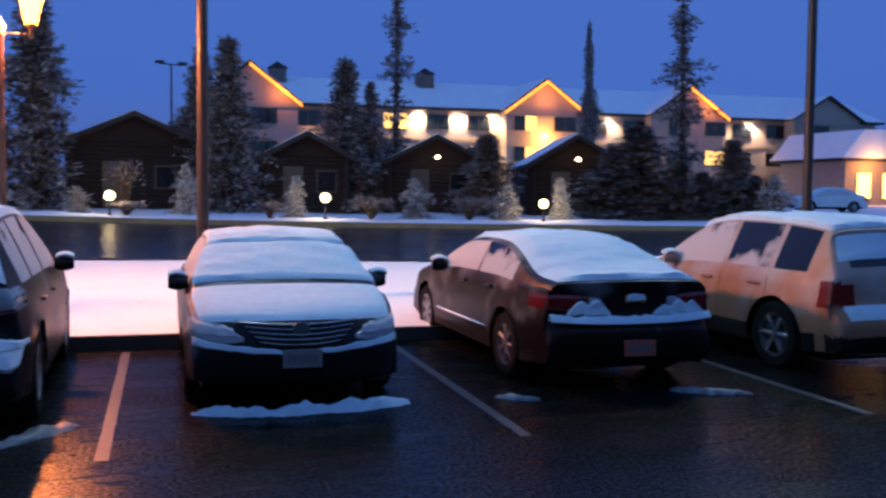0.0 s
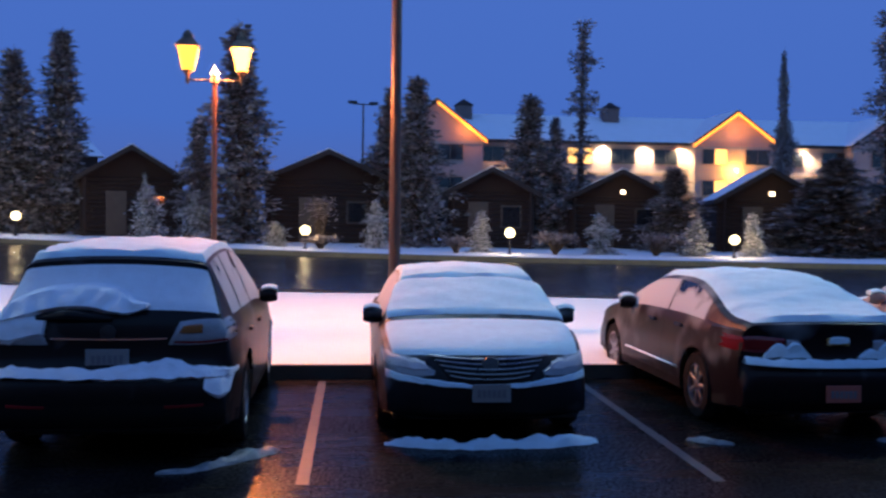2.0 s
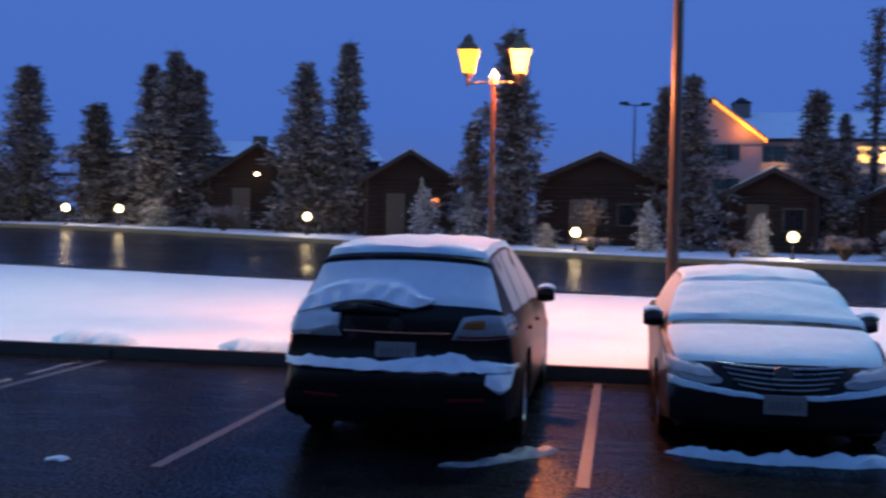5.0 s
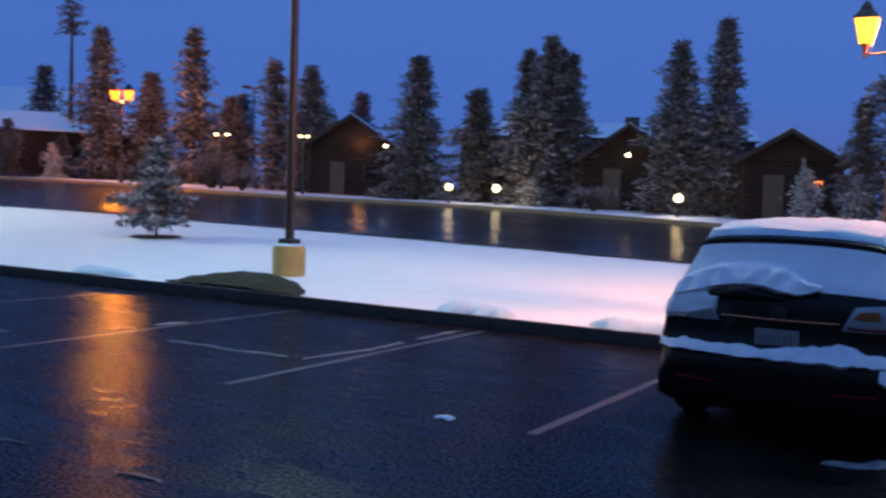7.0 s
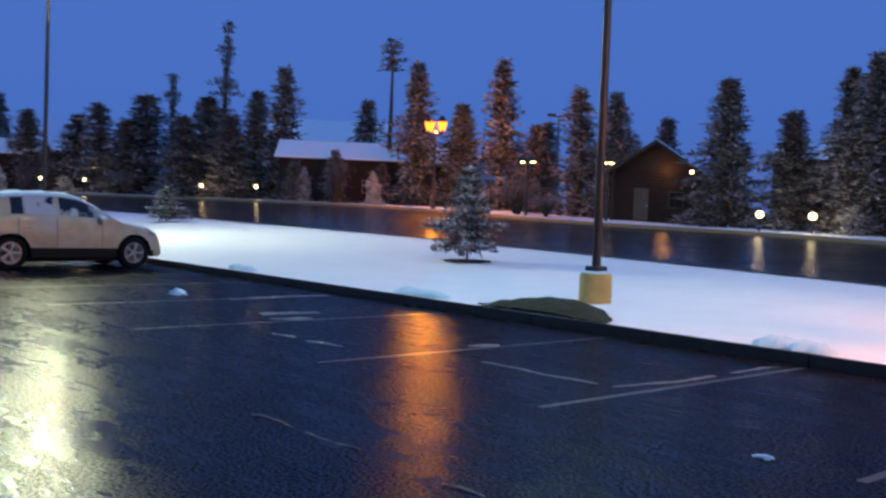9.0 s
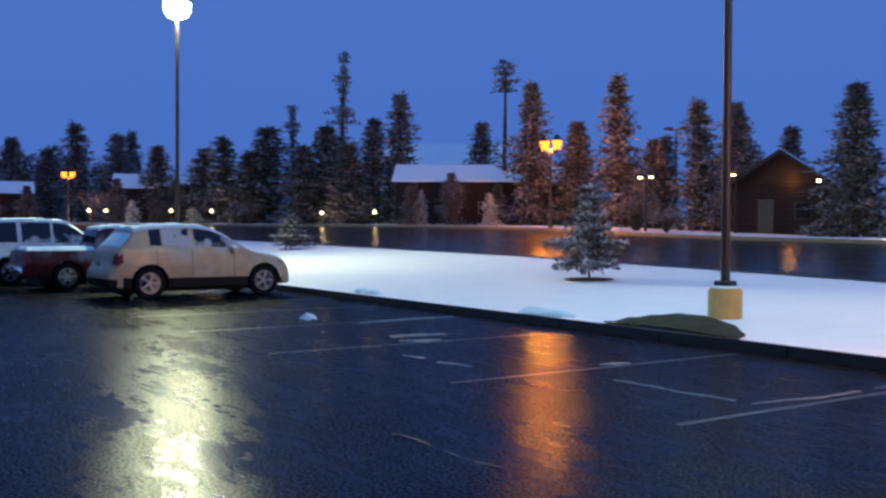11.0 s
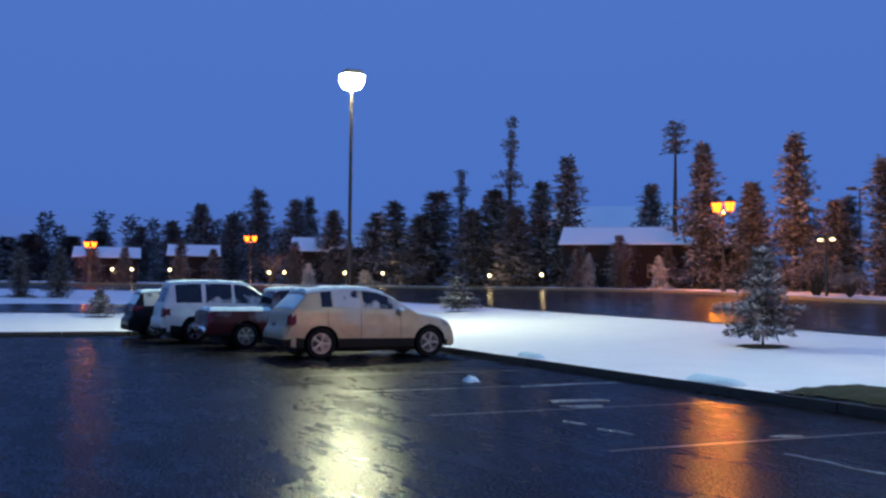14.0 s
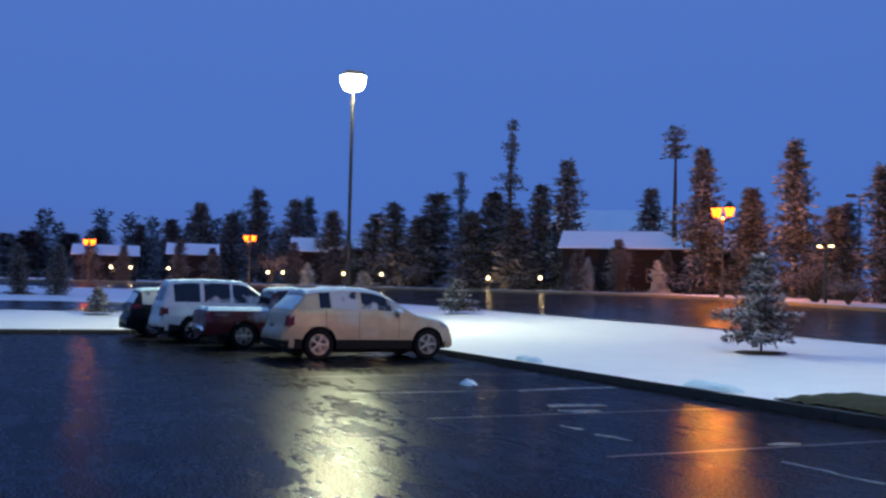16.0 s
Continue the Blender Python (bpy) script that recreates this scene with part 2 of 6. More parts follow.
def needles(name, green, rime, share):
    """Needle sprays, each with its own share of rime."""
    m = mat(name, green, 0.8, vary=0.4, scale=2, fine=30, bump=0)
    n, l = m.node_tree.nodes, m.node_tree.links
    bsdf = n["Principled BSDF"]
    geo = n.new("ShaderNodeNewGeometry")
    rr = n.new("ShaderNodeMapRange")
    rr.inputs["From Min"].default_value, rr.inputs["From Max"].default_value = 1 - share, 1.0
    l.new(geo.outputs["Random Per Island"], rr.inputs["Value"])
    mix = n.new("ShaderNodeMix")
    mix.data_type = "RGBA"
    l.new(rr.outputs[0], mix.inputs["Factor"])
    l.new(bsdf.inputs["Base Color"].links[0].from_socket, mix.inputs[6])
    mix.inputs[7].default_value = (*rime, 1)
    l.new(mix.outputs[2], bsdf.inputs["Base Color"])
    bsdf.inputs["Specular IOR Level"].default_value = 0.2
    return m


# besides frost, the rime colour holds haze and warm lamp spill
NEEDLE = needles("needles", (0.064, 0.062, 0.058), (0.40, 0.375, 0.39), 0.7)
FROSTY_NEEDLE = needles("frosty_needles", (0.085, 0.095, 0.080), (0.75, 0.75, 0.75), 0.9)
FROST = mat("frosted_needles", (0.34, 0.36, 0.38), 0.85, vary=0.35, scale=3, fine=30, bump=0)
TWIG = mat("frosted_twigs", (0.30, 0.25, 0.24), 0.85, vary=0.4, scale=3, fine=30, bump=0)
LOG = mat("stained_logs", (0.024, 0.012, 0.009), 0.9, vary=0.4, scale=3, fine=40, bump=0.4)
SHINGLE = mat("dark_shingles", (0.028, 0.02, 0.018), 0.85, vary=0.4, scale=4, fine=30, bump=0.5)
DOOR = mat("door_paint", (0.045, 0.034, 0.028), 0.55, vary=0.3, scale=3)
DARK_GLASS = mat("dark_glass", (0.012, 0.014, 0.018), 0.06, vary=0.2, bump=0, rough_vary=0.03)
RIMED = rimed_glass("rimed_car_glass", 0.30)
HALF_RIMED = rimed_glass("half_rimed_car_glass", 0.04)
STUCCO = mat("hotel_stucco", (0.34, 0.26, 0.23), 0.85, vary=0.12, scale=1.5, fine=20)
STUCCO_DARK = mat("hotel_panel", (0.17, 0.12, 0.11), 0.85, vary=0.15, scale=1.5, fine=20)
FASCIA = mat("fascia_board", (0.30, 0.20, 0.14), 0.6, vary=0.2)
LAMP_POLE = mat("lamp_pole_paint", (0.034, 0.027, 0.025), 0.42, metal=0.2, vary=0.25, scale=4)
POST = mat("post_paint", (0.12, 0.055, 0.03), 0.5, vary=0.3, scale=5)
IRON = mat("black_iron", (0.02, 0.02, 0.02), 0.45, vary=0.2)
BASE_YELLOW = mat("yellow_concrete", (0.50, 0.34, 0.10), 0.7, vary=0.25, scale=5, fine=50, bump=0.3)
RUBBER = mat("tyre_rubber", (0.008, 0.008, 0.009), 0.9, vary=0.3, scale=10)
RUBBER.node_tree.nodes["Principled BSDF"].inputs["Specular IOR Level"].default_value = 0.15
ALLOY = mat("wheel_alloy", (0.36, 0.37, 0.38), 0.35, metal=0.9, vary=0.15)
DIM_CHROME = mat("dull_chrome", (0.22, 0.22, 0.23), 0.3, metal=0.9, vary=0.3, bump=0, rough_vary=0.1)
CHROME = mat("chrome", (0.7, 0.7, 0.7), 0.12, metal=1.0, vary=0.05, bump=0, rough_vary=0.05)
BLACK_TRIM = mat("black_trim", (0.008, 0.008, 0.009), 0.6, vary=0.2)
BLACK_TRIM.node_tree.nodes["Principled BSDF"].inputs["Specular IOR Level"].default_value = 0.2
TAIL_RED = mat("tail_lens", (0.15, 0.008, 0.010), 0.15, vary=0.2, bump=0, rough_vary=0.05)
CLEAR_LENS = mat("clear_lens", (0.26, 0.28, 0.30), 0.12, vary=0.25, bump=0, rough_vary=0.05)
AMBER = mat("amber_lens", (0.24, 0.085, 0.025), 0.15, vary=0.2, bump=0)
PLATE = mat("plate_white", (0.22, 0.22, 0.215), 0.4, vary=0.1)
PLATE_RED = mat("plate_red", (0.40, 0.10, 0.07), 0.4, vary=0.1)
INK = mat("plate_ink", (0.14, 0.145, 0.16), 0.5)
GOLD = mat("gold_badge", (0.45, 0.32, 0.10), 0.3, metal=0.6, vary=0.1)
LANTERN_GLASS = glow("lantern_glass", (1.0, 0.50, 0.035), 3.0)
GLARE_GLASS = glow("glaring_lantern_glass", (1.0, 0.40, 0.045), 14.0)
STREET_GLASS = glow("street_lantern_glass", (1.0, 0.12, 0.008), 8.0)
GLOBE_GLASS = glow("globe_glass", (1.0, 0.80, 0.40), 4.5)
FLOOD_GLASS = glow("flood_glass", (0.93, 1.0, 0.82), 30.0)
POLE_LENS = glow("pole_lens", (1.0, 0.66, 0.28), 7.0)
WINDOW_LIT = glow("lit_window", (1.0, 0.55, 0.14), 1.6)
ROPE = glow("rope_light", (1.0, 0.30, 0.03), 2.4)
LOAD = mat("snow_laden_needles", (0.74, 0.76, 0.78), 0.85, vary=0.2, scale=3, fine=30, bump=0)


# ---- mesh helpers ----
class Shape:
    """Vertices and faces gathered for one mesh."""

    def __init__(self):
        self.v, self.f = [], []

    def add(self, verts, faces, m=None):
        k = len(self.v)
        self.v += [tuple(m @ Vector(p)) if m else tuple(p) for p in verts]
        self.f += [tuple(i + k for i in face) for face in faces]
        return self

    def box(self, sx, sy, sz, m=None, bev=0.0):
        """A box with bevelled upright edges and top, centred in x and y, standing on z = 0."""
        if bev <= 0:
            p = [(x * sx / 2, y * sy / 2, z * sz) for z in (0, 1) for x, y in ((-1, -1), (1, -1), (1, 1), (-1, 1))]
            return self.add(p, [(3, 2, 1, 0), (4, 5, 6, 7), (0, 1, 5, 4), (1, 2, 6, 5), (2, 3, 7, 6), (3, 0, 4, 7)], m)
        rings = []
        for z, inset in ((0, bev), (bev, 0), (sz - bev, 0), (sz, bev)):
            a, b = sx / 2 - inset, sy / 2 - inset
            c = bev
            rings.append([(-a + c, -b, z), (a - c, -b, z), (a, -b + c, z), (a, b - c, z), (a - c, b, z), (-a + c, b, z), (-a, b - c, z), (-a, -b + c, z)])
        return self.loft(rings, m)

    def loft(self, rings, m=None, cap=True):
        k = len(rings[0])
        p = [q for r in rings for q in r]
        f = []
        for i in range(len(rings) - 1):
            for j in range(k):
                a, b = i * k + j, i * k + (j + 1) % k
                f.append((a, b, b + k, a + k))
        if cap:
            f.append(tuple(range(k - 1, -1, -1)))
            f.append(tuple(range((len(rings) - 1) * k, len(rings) * k)))
        return self.add(p, f, m)

    def lathe(self, profile, n=16, m=None):
        """Turns (radius, z) pairs round the z axis."""
        rings = [[(r * math.cos(2 * math.pi * j / n), r * math.sin(2 * math.pi * j / n), z) for j in range(n)] for r, z in profile]
        return self.loft(rings, m)

    def tube(self, points, radii, n=8):
        """A round bar along points."""
        rings = []
        for i, p in enumerate(points):
            a = Vector(points[max(0, i - 1)])
            b = Vector(points[min(len(points) - 1, i + 1)])
            q = (b - a).to_track_quat("Z", "Y")
            rings.append([tuple(Vector(p) + q @ Vector((radii[i] * math.cos(2 * math.pi * j / n), radii[i] * math.sin(2 * math.pi * j / n), 0))) for j in range(n)])
        return self.loft(rings)

    def prism(self, outline, depth, m=None):
        """An outline in x and z, drawn out along y from 0 to depth."""
        return self.loft([[(x, 0, z) for x, z in outline], [(x, depth, z) for x, z in outline]], m)


def part(name, shape, material, parent=None, label="", smooth=False):
    me = bpy.data.meshes.new(name)
    me.from_pydata(shape.v, [], shape.f)
    me.materials.append(material)
    if smooth:
        me.polygons.foreach_set("use_smooth", [True] * len(me.polygons))
        me.set_sharp_from_angle(angle=radians(40))
    me.update()
    ob = new(name, me)
    if parent:
        ob.parent = parent
    if label:
        tagged(ob, label)
    return ob


def thing(name, m, label, category, group="", kind=""):
    ob = new(name)
    ob.matrix_basis = m
    return tagged(ob, label, category, group, kind)


def smooth_line(points, rounds=2):
    for _ in range(rounds):
        out = [points[0]]
        for a, b in zip(points, points[1:]):
            a, b = np.array(a, float), np.array(b, float)
            out += [a * 0.75 + b * 0.25, a * 0.25 + b * 0.75]
        points = out + [points[-1]]
    return [tuple(float(c) for c in p) for p in points]


# ---- the ground: snow bank, road bed, far verge and all beyond, in one sheet ----
KERB_Y = 11.5
KERB_X = -38.0
BACK = [(70, 11.5, .15), (24, 11.5, .15), (7, 11.5, .15), (-4, 11.5, .15), (-11, 11.5, .15), (-18, 11.5, .15), (-26, 11.5, .15), (-32, 11.5, .15), (-37.6, 11.5, .15), (-38, 8, .15), (-38, 0, .15), (-38, -60, .15)]
NEAR = [(70, 14.5, .36), (24, 16.5, .36), (5, 19, .37), (-8, 22.3, .37), (-15.5, 23.8, .45), (-24, 24.2, .57), (-33, 24.3, .73), (-45, 25, .78), (-60, 26.5, .85), (-82, 20, 1.25), (-92, 4, 1.6), (-100, -66, 1.6)]
FAR = [(76, 28, .4), (28, 29.5, .42), (6, 33.2, .49), (-4.5, 36, .64), (-12, 38, .87), (-24, 40, 1.2), (-36, 40.5, 1.3), (-48, 40, 1.72), (-62, 41, 1.93), (-92, 33, 2.0), (-108, 8, 2.0), (-120, -70, 2.0)]
BACK, NEAR, FAR = smooth_line(BACK, 3), smooth_line(NEAR, 3), smooth_line(FAR, 3)


def between(a, b, k):
    return [tuple(x + (y - x) * k for x, y in zip(p, q)) for p, q in zip(a, b)]


def beyond(a, b, metres, rise):
    """Points past b, seen from a."""
    out = []
    for p, q in zip(a, b):
        d = Vector((q[0] - p[0], q[1] - p[1])).normalized() * metres
        out.append((q[0] + d.x, q[1] + d.y, q[2] + rise))
    return out


def wavy(row, amount, scale):
    return [(x, y, z + amount * noise.noise(Vector((x * scale, y * scale, 3.1)))) for x, y, z in row]


ground_rows = [[(x, y, -0.25) for x, y, z in BACK], BACK]
for k in (0.12, 0.25, 0.4, 0.55, 0.7, 0.85, 0.95):
    ground_rows.append(wavy(between(BACK, NEAR, k), 0.06, 0.35))
ground_rows += [NEAR, between(NEAR, FAR, 0.5), FAR, beyond(NEAR, FAR, 0.35, 0.16)]
for metres, rise in ((1.5, 0.2), (3, 0.2), (6, 0.2), (12, 0.25), (30, 0.45), (80, 0.9), (250, 1.2), (900, 1.5)):
    ground_rows.append(wavy(beyond(NEAR, FAR, metres, rise), 0.08 if metres < 20 else 0.0, 0.5))
gs = Shape()
width = len(BACK)
for row in ground_rows:
    gs.v += row
for i in range(len(ground_rows) - 1):
    for j in range(width - 1):
        a = i * width + j
        gs.f.append((a, a + 1, a + width + 1, a + width))
ground = part("ground", gs, SNOW, smooth=True)
tagged(ground, "snow-covered bank and verges beside the wet road", "ground", kind="structure")

import mathutils

TREE = mathutils.bvhtree.BVHTree.FromPolygons(gs.v, gs.f)


def ground_z(x, y):
    hit = TREE.ray_cast(Vector((x, y, 60)), Vector((0, 0, -1)))
    return hit[0].z if hit[0] else 0.0


def strip(rows, lift):
    sh = Shape()
    k = len(rows[0])
    for row in rows:
        sh.v += [(x, y, z + lift) for x, y, z in row]
    for i in range(len(rows) - 1):
        for j in range(k - 1):
            a = i * k + j
            sh.f.append((a, a + 1, a + k + 1, a + k))
    return sh


road = part("road", strip([between(NEAR, FAR, 0.0), between(NEAR, FAR, 0.5), FAR], 0.02), ROAD, smooth=True)
tagged(road, "wide wet asphalt road between snowy verges", "road", kind="structure")
gutter = part("road_edge", strip([between(NEAR, FAR, -0.012), between(NEAR, FAR, 0.004)], 0.035), KERB)
tagged(gutter, "dark wet gutter along the road", "road edge", kind="structure")
far_kerb = part("far_kerb", strip([between(NEAR, FAR, 0.992), beyond(NEAR, FAR, 0.02, 0.13), beyond(NEAR, FAR, 0.14, 0.17)], 0.02), YELLOW_KERB)
tagged(far_kerb, "yellow-painted kerb on the far side of the road", "kerb", kind="structure")

lot_shape = Shape().add([(KERB_X - 0.2, -60, 0), (70, -60, 0), (70, KERB_Y + 0.1, 0), (KERB_X - 0.2, KERB_Y + 0.1, 0)], [(0, 1, 2, 3)])
lot = part("parking_lot", lot_shape, LOT)
tagged(lot, "wet black asphalt parking lot with puddles", "parking lot", kind="structure")
drive = Shape()
ys = [y for y in range(-50, 11, 2)] + [10.8]
for y in ys:
    for x in (-51, -55.5, -60):
        drive.v.append((x, y, ground_z(x, y) + 0.06))
for i in range(len(ys) - 1):
    for j in range(2):
        a = i * 3 + j
        drive.f.append((a, a + 1, a + 4, a + 3))
tagged(part("driveway", drive, ROAD, smooth=True), "wet dark driveway between strips of snow", "driveway", kind="structure")


# ---- kerbs, lines and snow on the lot ----
def kerb_stone():
    out = [(-0.09, 0), (-0.085, 0.11), (-0.06, 0.15), (0.09, 0.155), (0.09, 0)]
    return Shape().prism(out, 2.42)


kerb = thing("kerb", pose(0, 0, 0), "dark wet concrete kerb along the parking lot", "kerb", kind="structure")
stone_me = part("kerb_stone", kerb_stone(), KERB, kerb).data
first = kerb.children[0]
first.matrix_basis = pose(KERB_X, KERB_Y, 0, 0, 0, -90)
for i in range(1, 40):
    ob = new("kerb_stone", stone_me)
    ob.parent = kerb
    ob.matrix_basis = pose(KERB_X + i * 2.44, KERB_Y + 0.004 * (i % 3), 0, 0, 0, -90)
for i in range(22):
    ob = new("kerb_stone", stone_me)
    ob.parent = kerb
    ob.matrix_basis = pose(KERB_X, KERB_Y - 0.2 - i * 2.44, 0, 0, 0, 180)

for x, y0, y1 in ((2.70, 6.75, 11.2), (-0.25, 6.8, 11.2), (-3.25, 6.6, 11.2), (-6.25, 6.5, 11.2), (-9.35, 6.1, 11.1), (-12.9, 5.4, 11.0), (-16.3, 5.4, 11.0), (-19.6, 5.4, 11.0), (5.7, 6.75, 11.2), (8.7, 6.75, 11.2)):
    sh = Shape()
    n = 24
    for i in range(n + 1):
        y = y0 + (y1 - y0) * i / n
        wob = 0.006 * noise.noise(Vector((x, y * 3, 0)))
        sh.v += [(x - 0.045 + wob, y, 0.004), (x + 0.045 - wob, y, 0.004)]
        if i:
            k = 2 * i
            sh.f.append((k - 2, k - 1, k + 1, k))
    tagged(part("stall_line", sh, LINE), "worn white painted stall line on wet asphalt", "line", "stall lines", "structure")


def snow_heap(name, points, widths, heights, label, material=None, seed=0.0):
    """A low uneven ridge of snow along a line."""
    pts = smooth_line([(x, y, 0) for x, y in points], 3)
    sh, n = Shape(), len(points) - 1
    rows = []
    for i, p in enumerate(pts):
        u = i / (len(pts) - 1) * n
        a = min(int(u), n - 1)
        w = widths[a] + (widths[a + 1] - widths[a]) * (u - a)
        h = heights[a] + (heights[a + 1] - heights[a]) * (u - a)
        q = Vector(pts[min(i + 1, len(pts) - 1)]) - Vector(pts[max(i - 1, 0)])
        side = Vector((-q.y, q.x, 0)).normalized()
        calm = 0.3 if name == "snow_pile" else 1.0
        bump = 1 + 0.6 * calm * noise.noise(Vector((p[0] * 4 + seed, p[1] * 4, 1))) + 0.6 * calm * noise.noise(Vector((p[0] * 12 + seed, p[1] * 12, 5)))
        base = ground_z(p[0], p[1]) if p[1] > KERB_Y + 0.1 or p[0] < KERB_X else 0.0
        for k in range(7):
            o = (k - 3) / 3
            z = max(0.0, 1 - o * o) ** 0.7 * h * bump * (1 + 0.4 * calm * noise.noise(Vector((p[0] * 9, p[1] * 9, o * 2))))
            c = Vector(p) + side * o * w * 0.5 * (1 + 0.5 * noise.noise(Vector((p[0] * 5 + seed, p[1] * 5, o))) + 0.7 * calm * noise.noise(Vector((p[0] * 15 + seed, p[1] * 15, o * 2))))
            if name == "slush_trail":
                z -= 0.02 * max(0.0, 0.05 - noise.noise(Vector((p[0] * 2.3 + seed, p[1] * 2.3, 7))))
            rows.append((c.x, c.y, base + 0.004 + z))
    sh.v = rows
    for i in range(len(pts) - 1):
        for k in range(6):
            a = i * 7 + k
            sh.f.append((a, a + 7, a + 8, a + 1))
    return tagged(part(name, sh, material or SLUSH, smooth=True), label, "snow", kind="stuff")


snow_heap("snow_ridge", [(0.36, 8.02), (0.75, 7.86), (1.2, 7.84), (1.7, 7.88), (2.12, 8.02)], [.06, .13, .14, .13, .06], [.03, .07, .08, .08, .03], "fallen ridge of snow before the parked sedan", CAR_SNOW)
snow_heap("snow_ridge", [(-1.30, 7.12), (-1.0, 7.2), (-0.72, 7.62), (-0.48, 7.85)], [.03, .08, .22, .05], [.01, .03, .055, .01], "slushy snow beside the dark suv", WET_SLUSH, 3.0)
snow_heap("snow_ridge", [(4.55, 7.98), (4.8, 7.8), (5.0, 7.72), (5.2, 7.66)], [.04, .12, .14, .05], [.01, .045, .05, .01], "slushy snow behind the brown sedan", WET_SLUSH, 21.0)
snow_heap("snow_ridge", [(2.92, 8.08), (3.05, 7.97), (3.25, 7.86)], [.04, .12, .04], [.01, .05, .01], "slushy snow beside the sedan wheel", WET_SLUSH, 22.0)
snow_heap("snow_lump", [(-17.6, 8.15), (-17.4, 8.2), (-17.15, 8.2)], [.12, .30, .12], [.03, .11, .03], "small lump of snow on the asphalt", CAR_SNOW, 5.0)
snow_heap("snow_lump", [(-4.1, 6.6), (-4.0, 6.62), (-3.93, 6.6)], [.04, .10, .04], [.01, .04, .01], "small lump of snow on the asphalt", CAR_SNOW, 6.0)
snow_heap("slush_trail", [(-13.76, 7.88), (-13.84, 8.42), (-13.64, 8.95)], [.10, .16, .06], [.02, .03, .01], "broken streak of grey slush on the wet asphalt", WET_SLUSH, 1.7)
snow_heap("slush_trail", [(-13.28, 7.81), (-13.00, 7.98), (-13.04, 8.42)], [.08, .16, .06], [.015, .03, .01], "broken streak of grey slush on the wet asphalt", WET_SLUSH, 3.4)
snow_heap("slush_trail", [(-11.73, 6.92), (-11.53, 6.98), (-11.27, 7.00)], [.04, .10, .04], [.01, .02, .01], "broken streak of grey slush on the wet asphalt", WET_SLUSH, 5.1)
snow_heap("slush_trail", [(-10.89, 6.94), (-10.62, 7.03), (-10.29, 7.09)], [.04, .10, .04], [.01, .02, .01], "broken streak of grey slush on the wet asphalt", WET_SLUSH, 6.8)
snow_heap("slush_trail", [(-16.15, 8.63), (-16.29, 9.59), (-16.36, 10.92)], [.05, .14, .05], [.01, .018, .01], "broken streak of grey slush on the wet asphalt", WET_SLUSH, 8.5)
snow_heap("slush_trail", [(-8.48, 7.85), (-8.08, 7.93), (-7.53, 7.86), (-7.13, 7.91), (-6.79, 7.97)], [.03, .07, .05, .07, .03], [.008, .014, .008, .014, .008], "broken streak of grey slush on the wet asphalt", WET_SLUSH, 10.2)
snow_heap("slush_trail", [(-6.59, 7.96), (-6.53, 8.45), (-6.42, 8.84), (-6.46, 9.61)], [.03, .06, .06, .05], [.008, .012, .014, .01], "broken streak of grey slush on the wet asphalt", WET_SLUSH, 11.9)
snow_heap("slush_trail", [(-6.48, 9.95), (-6.52, 10.57), (-6.48, 11.06)], [.03, .05, .03], [.008, .012, .008], "broken streak of grey slush on the wet asphalt", WET_SLUSH, 13.6)
snow_heap("slush_trail", [(-9.56, 8.62), (-9.50, 8.83), (-9.46, 9.07)], [.05, .10, .05], [.01, .02, .01], "broken streak of grey slush on the wet asphalt", WET_SLUSH, 15.3)
snow_heap("slush_trail", [(-7.28, 4.09), (-7.10, 4.16), (-6.60, 4.14), (-6.21, 4.13), (-5.82, 4.17)], [.03, .05, .03, .05, .02], [.008, .011, .006, .011, .005], "thin trail of slush left by tyres", TRAIL, 17.0)
snow_heap("slush_trail", [(-4.82, 4.10), (-4.67, 4.13), (-4.46, 4.14)], [.03, .05, .03], [.006, .01, .006], "thin trail of slush left by tyres", TRAIL, 18.7)
for x0, x1, w, h, sd in ((-7.3, -6.1, .55, .13, 1.), (-5.0, -3.4, .55, .13, 2.), (-15.2, -13.6, .5, .12, 3.), (-22, -20.8, .4, .11, 4.)):
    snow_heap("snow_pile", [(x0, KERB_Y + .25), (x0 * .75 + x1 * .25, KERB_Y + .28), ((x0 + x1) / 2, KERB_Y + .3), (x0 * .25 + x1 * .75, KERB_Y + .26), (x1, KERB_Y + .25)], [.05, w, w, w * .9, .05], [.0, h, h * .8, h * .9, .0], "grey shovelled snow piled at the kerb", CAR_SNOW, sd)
# bare grass where the snow has melted beside the yellow lamp base
turf = Shape()
for i in range(25):
    u = i / 24
    for k in range(9):
        v = k / 8
        x = -12.6 + 2.9 * u + 0.1 * noise.noise(Vector((u * 9, v * 5, 2)))
        y = KERB_Y + 0.02 + v * (1.25 * math.sin(math.pi * min(1, u * 0.85 + 0.15)) ** 0.7)
        edge = min(u, 1 - u) * 3.2
        z = ground_z(x, max(y, KERB_Y + .05)) + 0.02 + 0.17 * min(1, edge) * math.sin(math.pi * (0.03 + 0.9 * v)) ** 0.7 + 0.05 * noise.noise(Vector((x * 5, y * 5, 0))) + 0.03 * noise.noise(Vector((x * 14, y * 14, 4)))
        turf.v.append((x, y, z))
for i in range(24):
    for k in range(8):
        a = i * 9 + k
        turf.f.append((a, a + 9, a + 10, a + 1))
tagged(part("grass_patch", turf, TURF, smooth=True), "bare brown-green grass mound melted free of snow", "grass", kind="stuff")


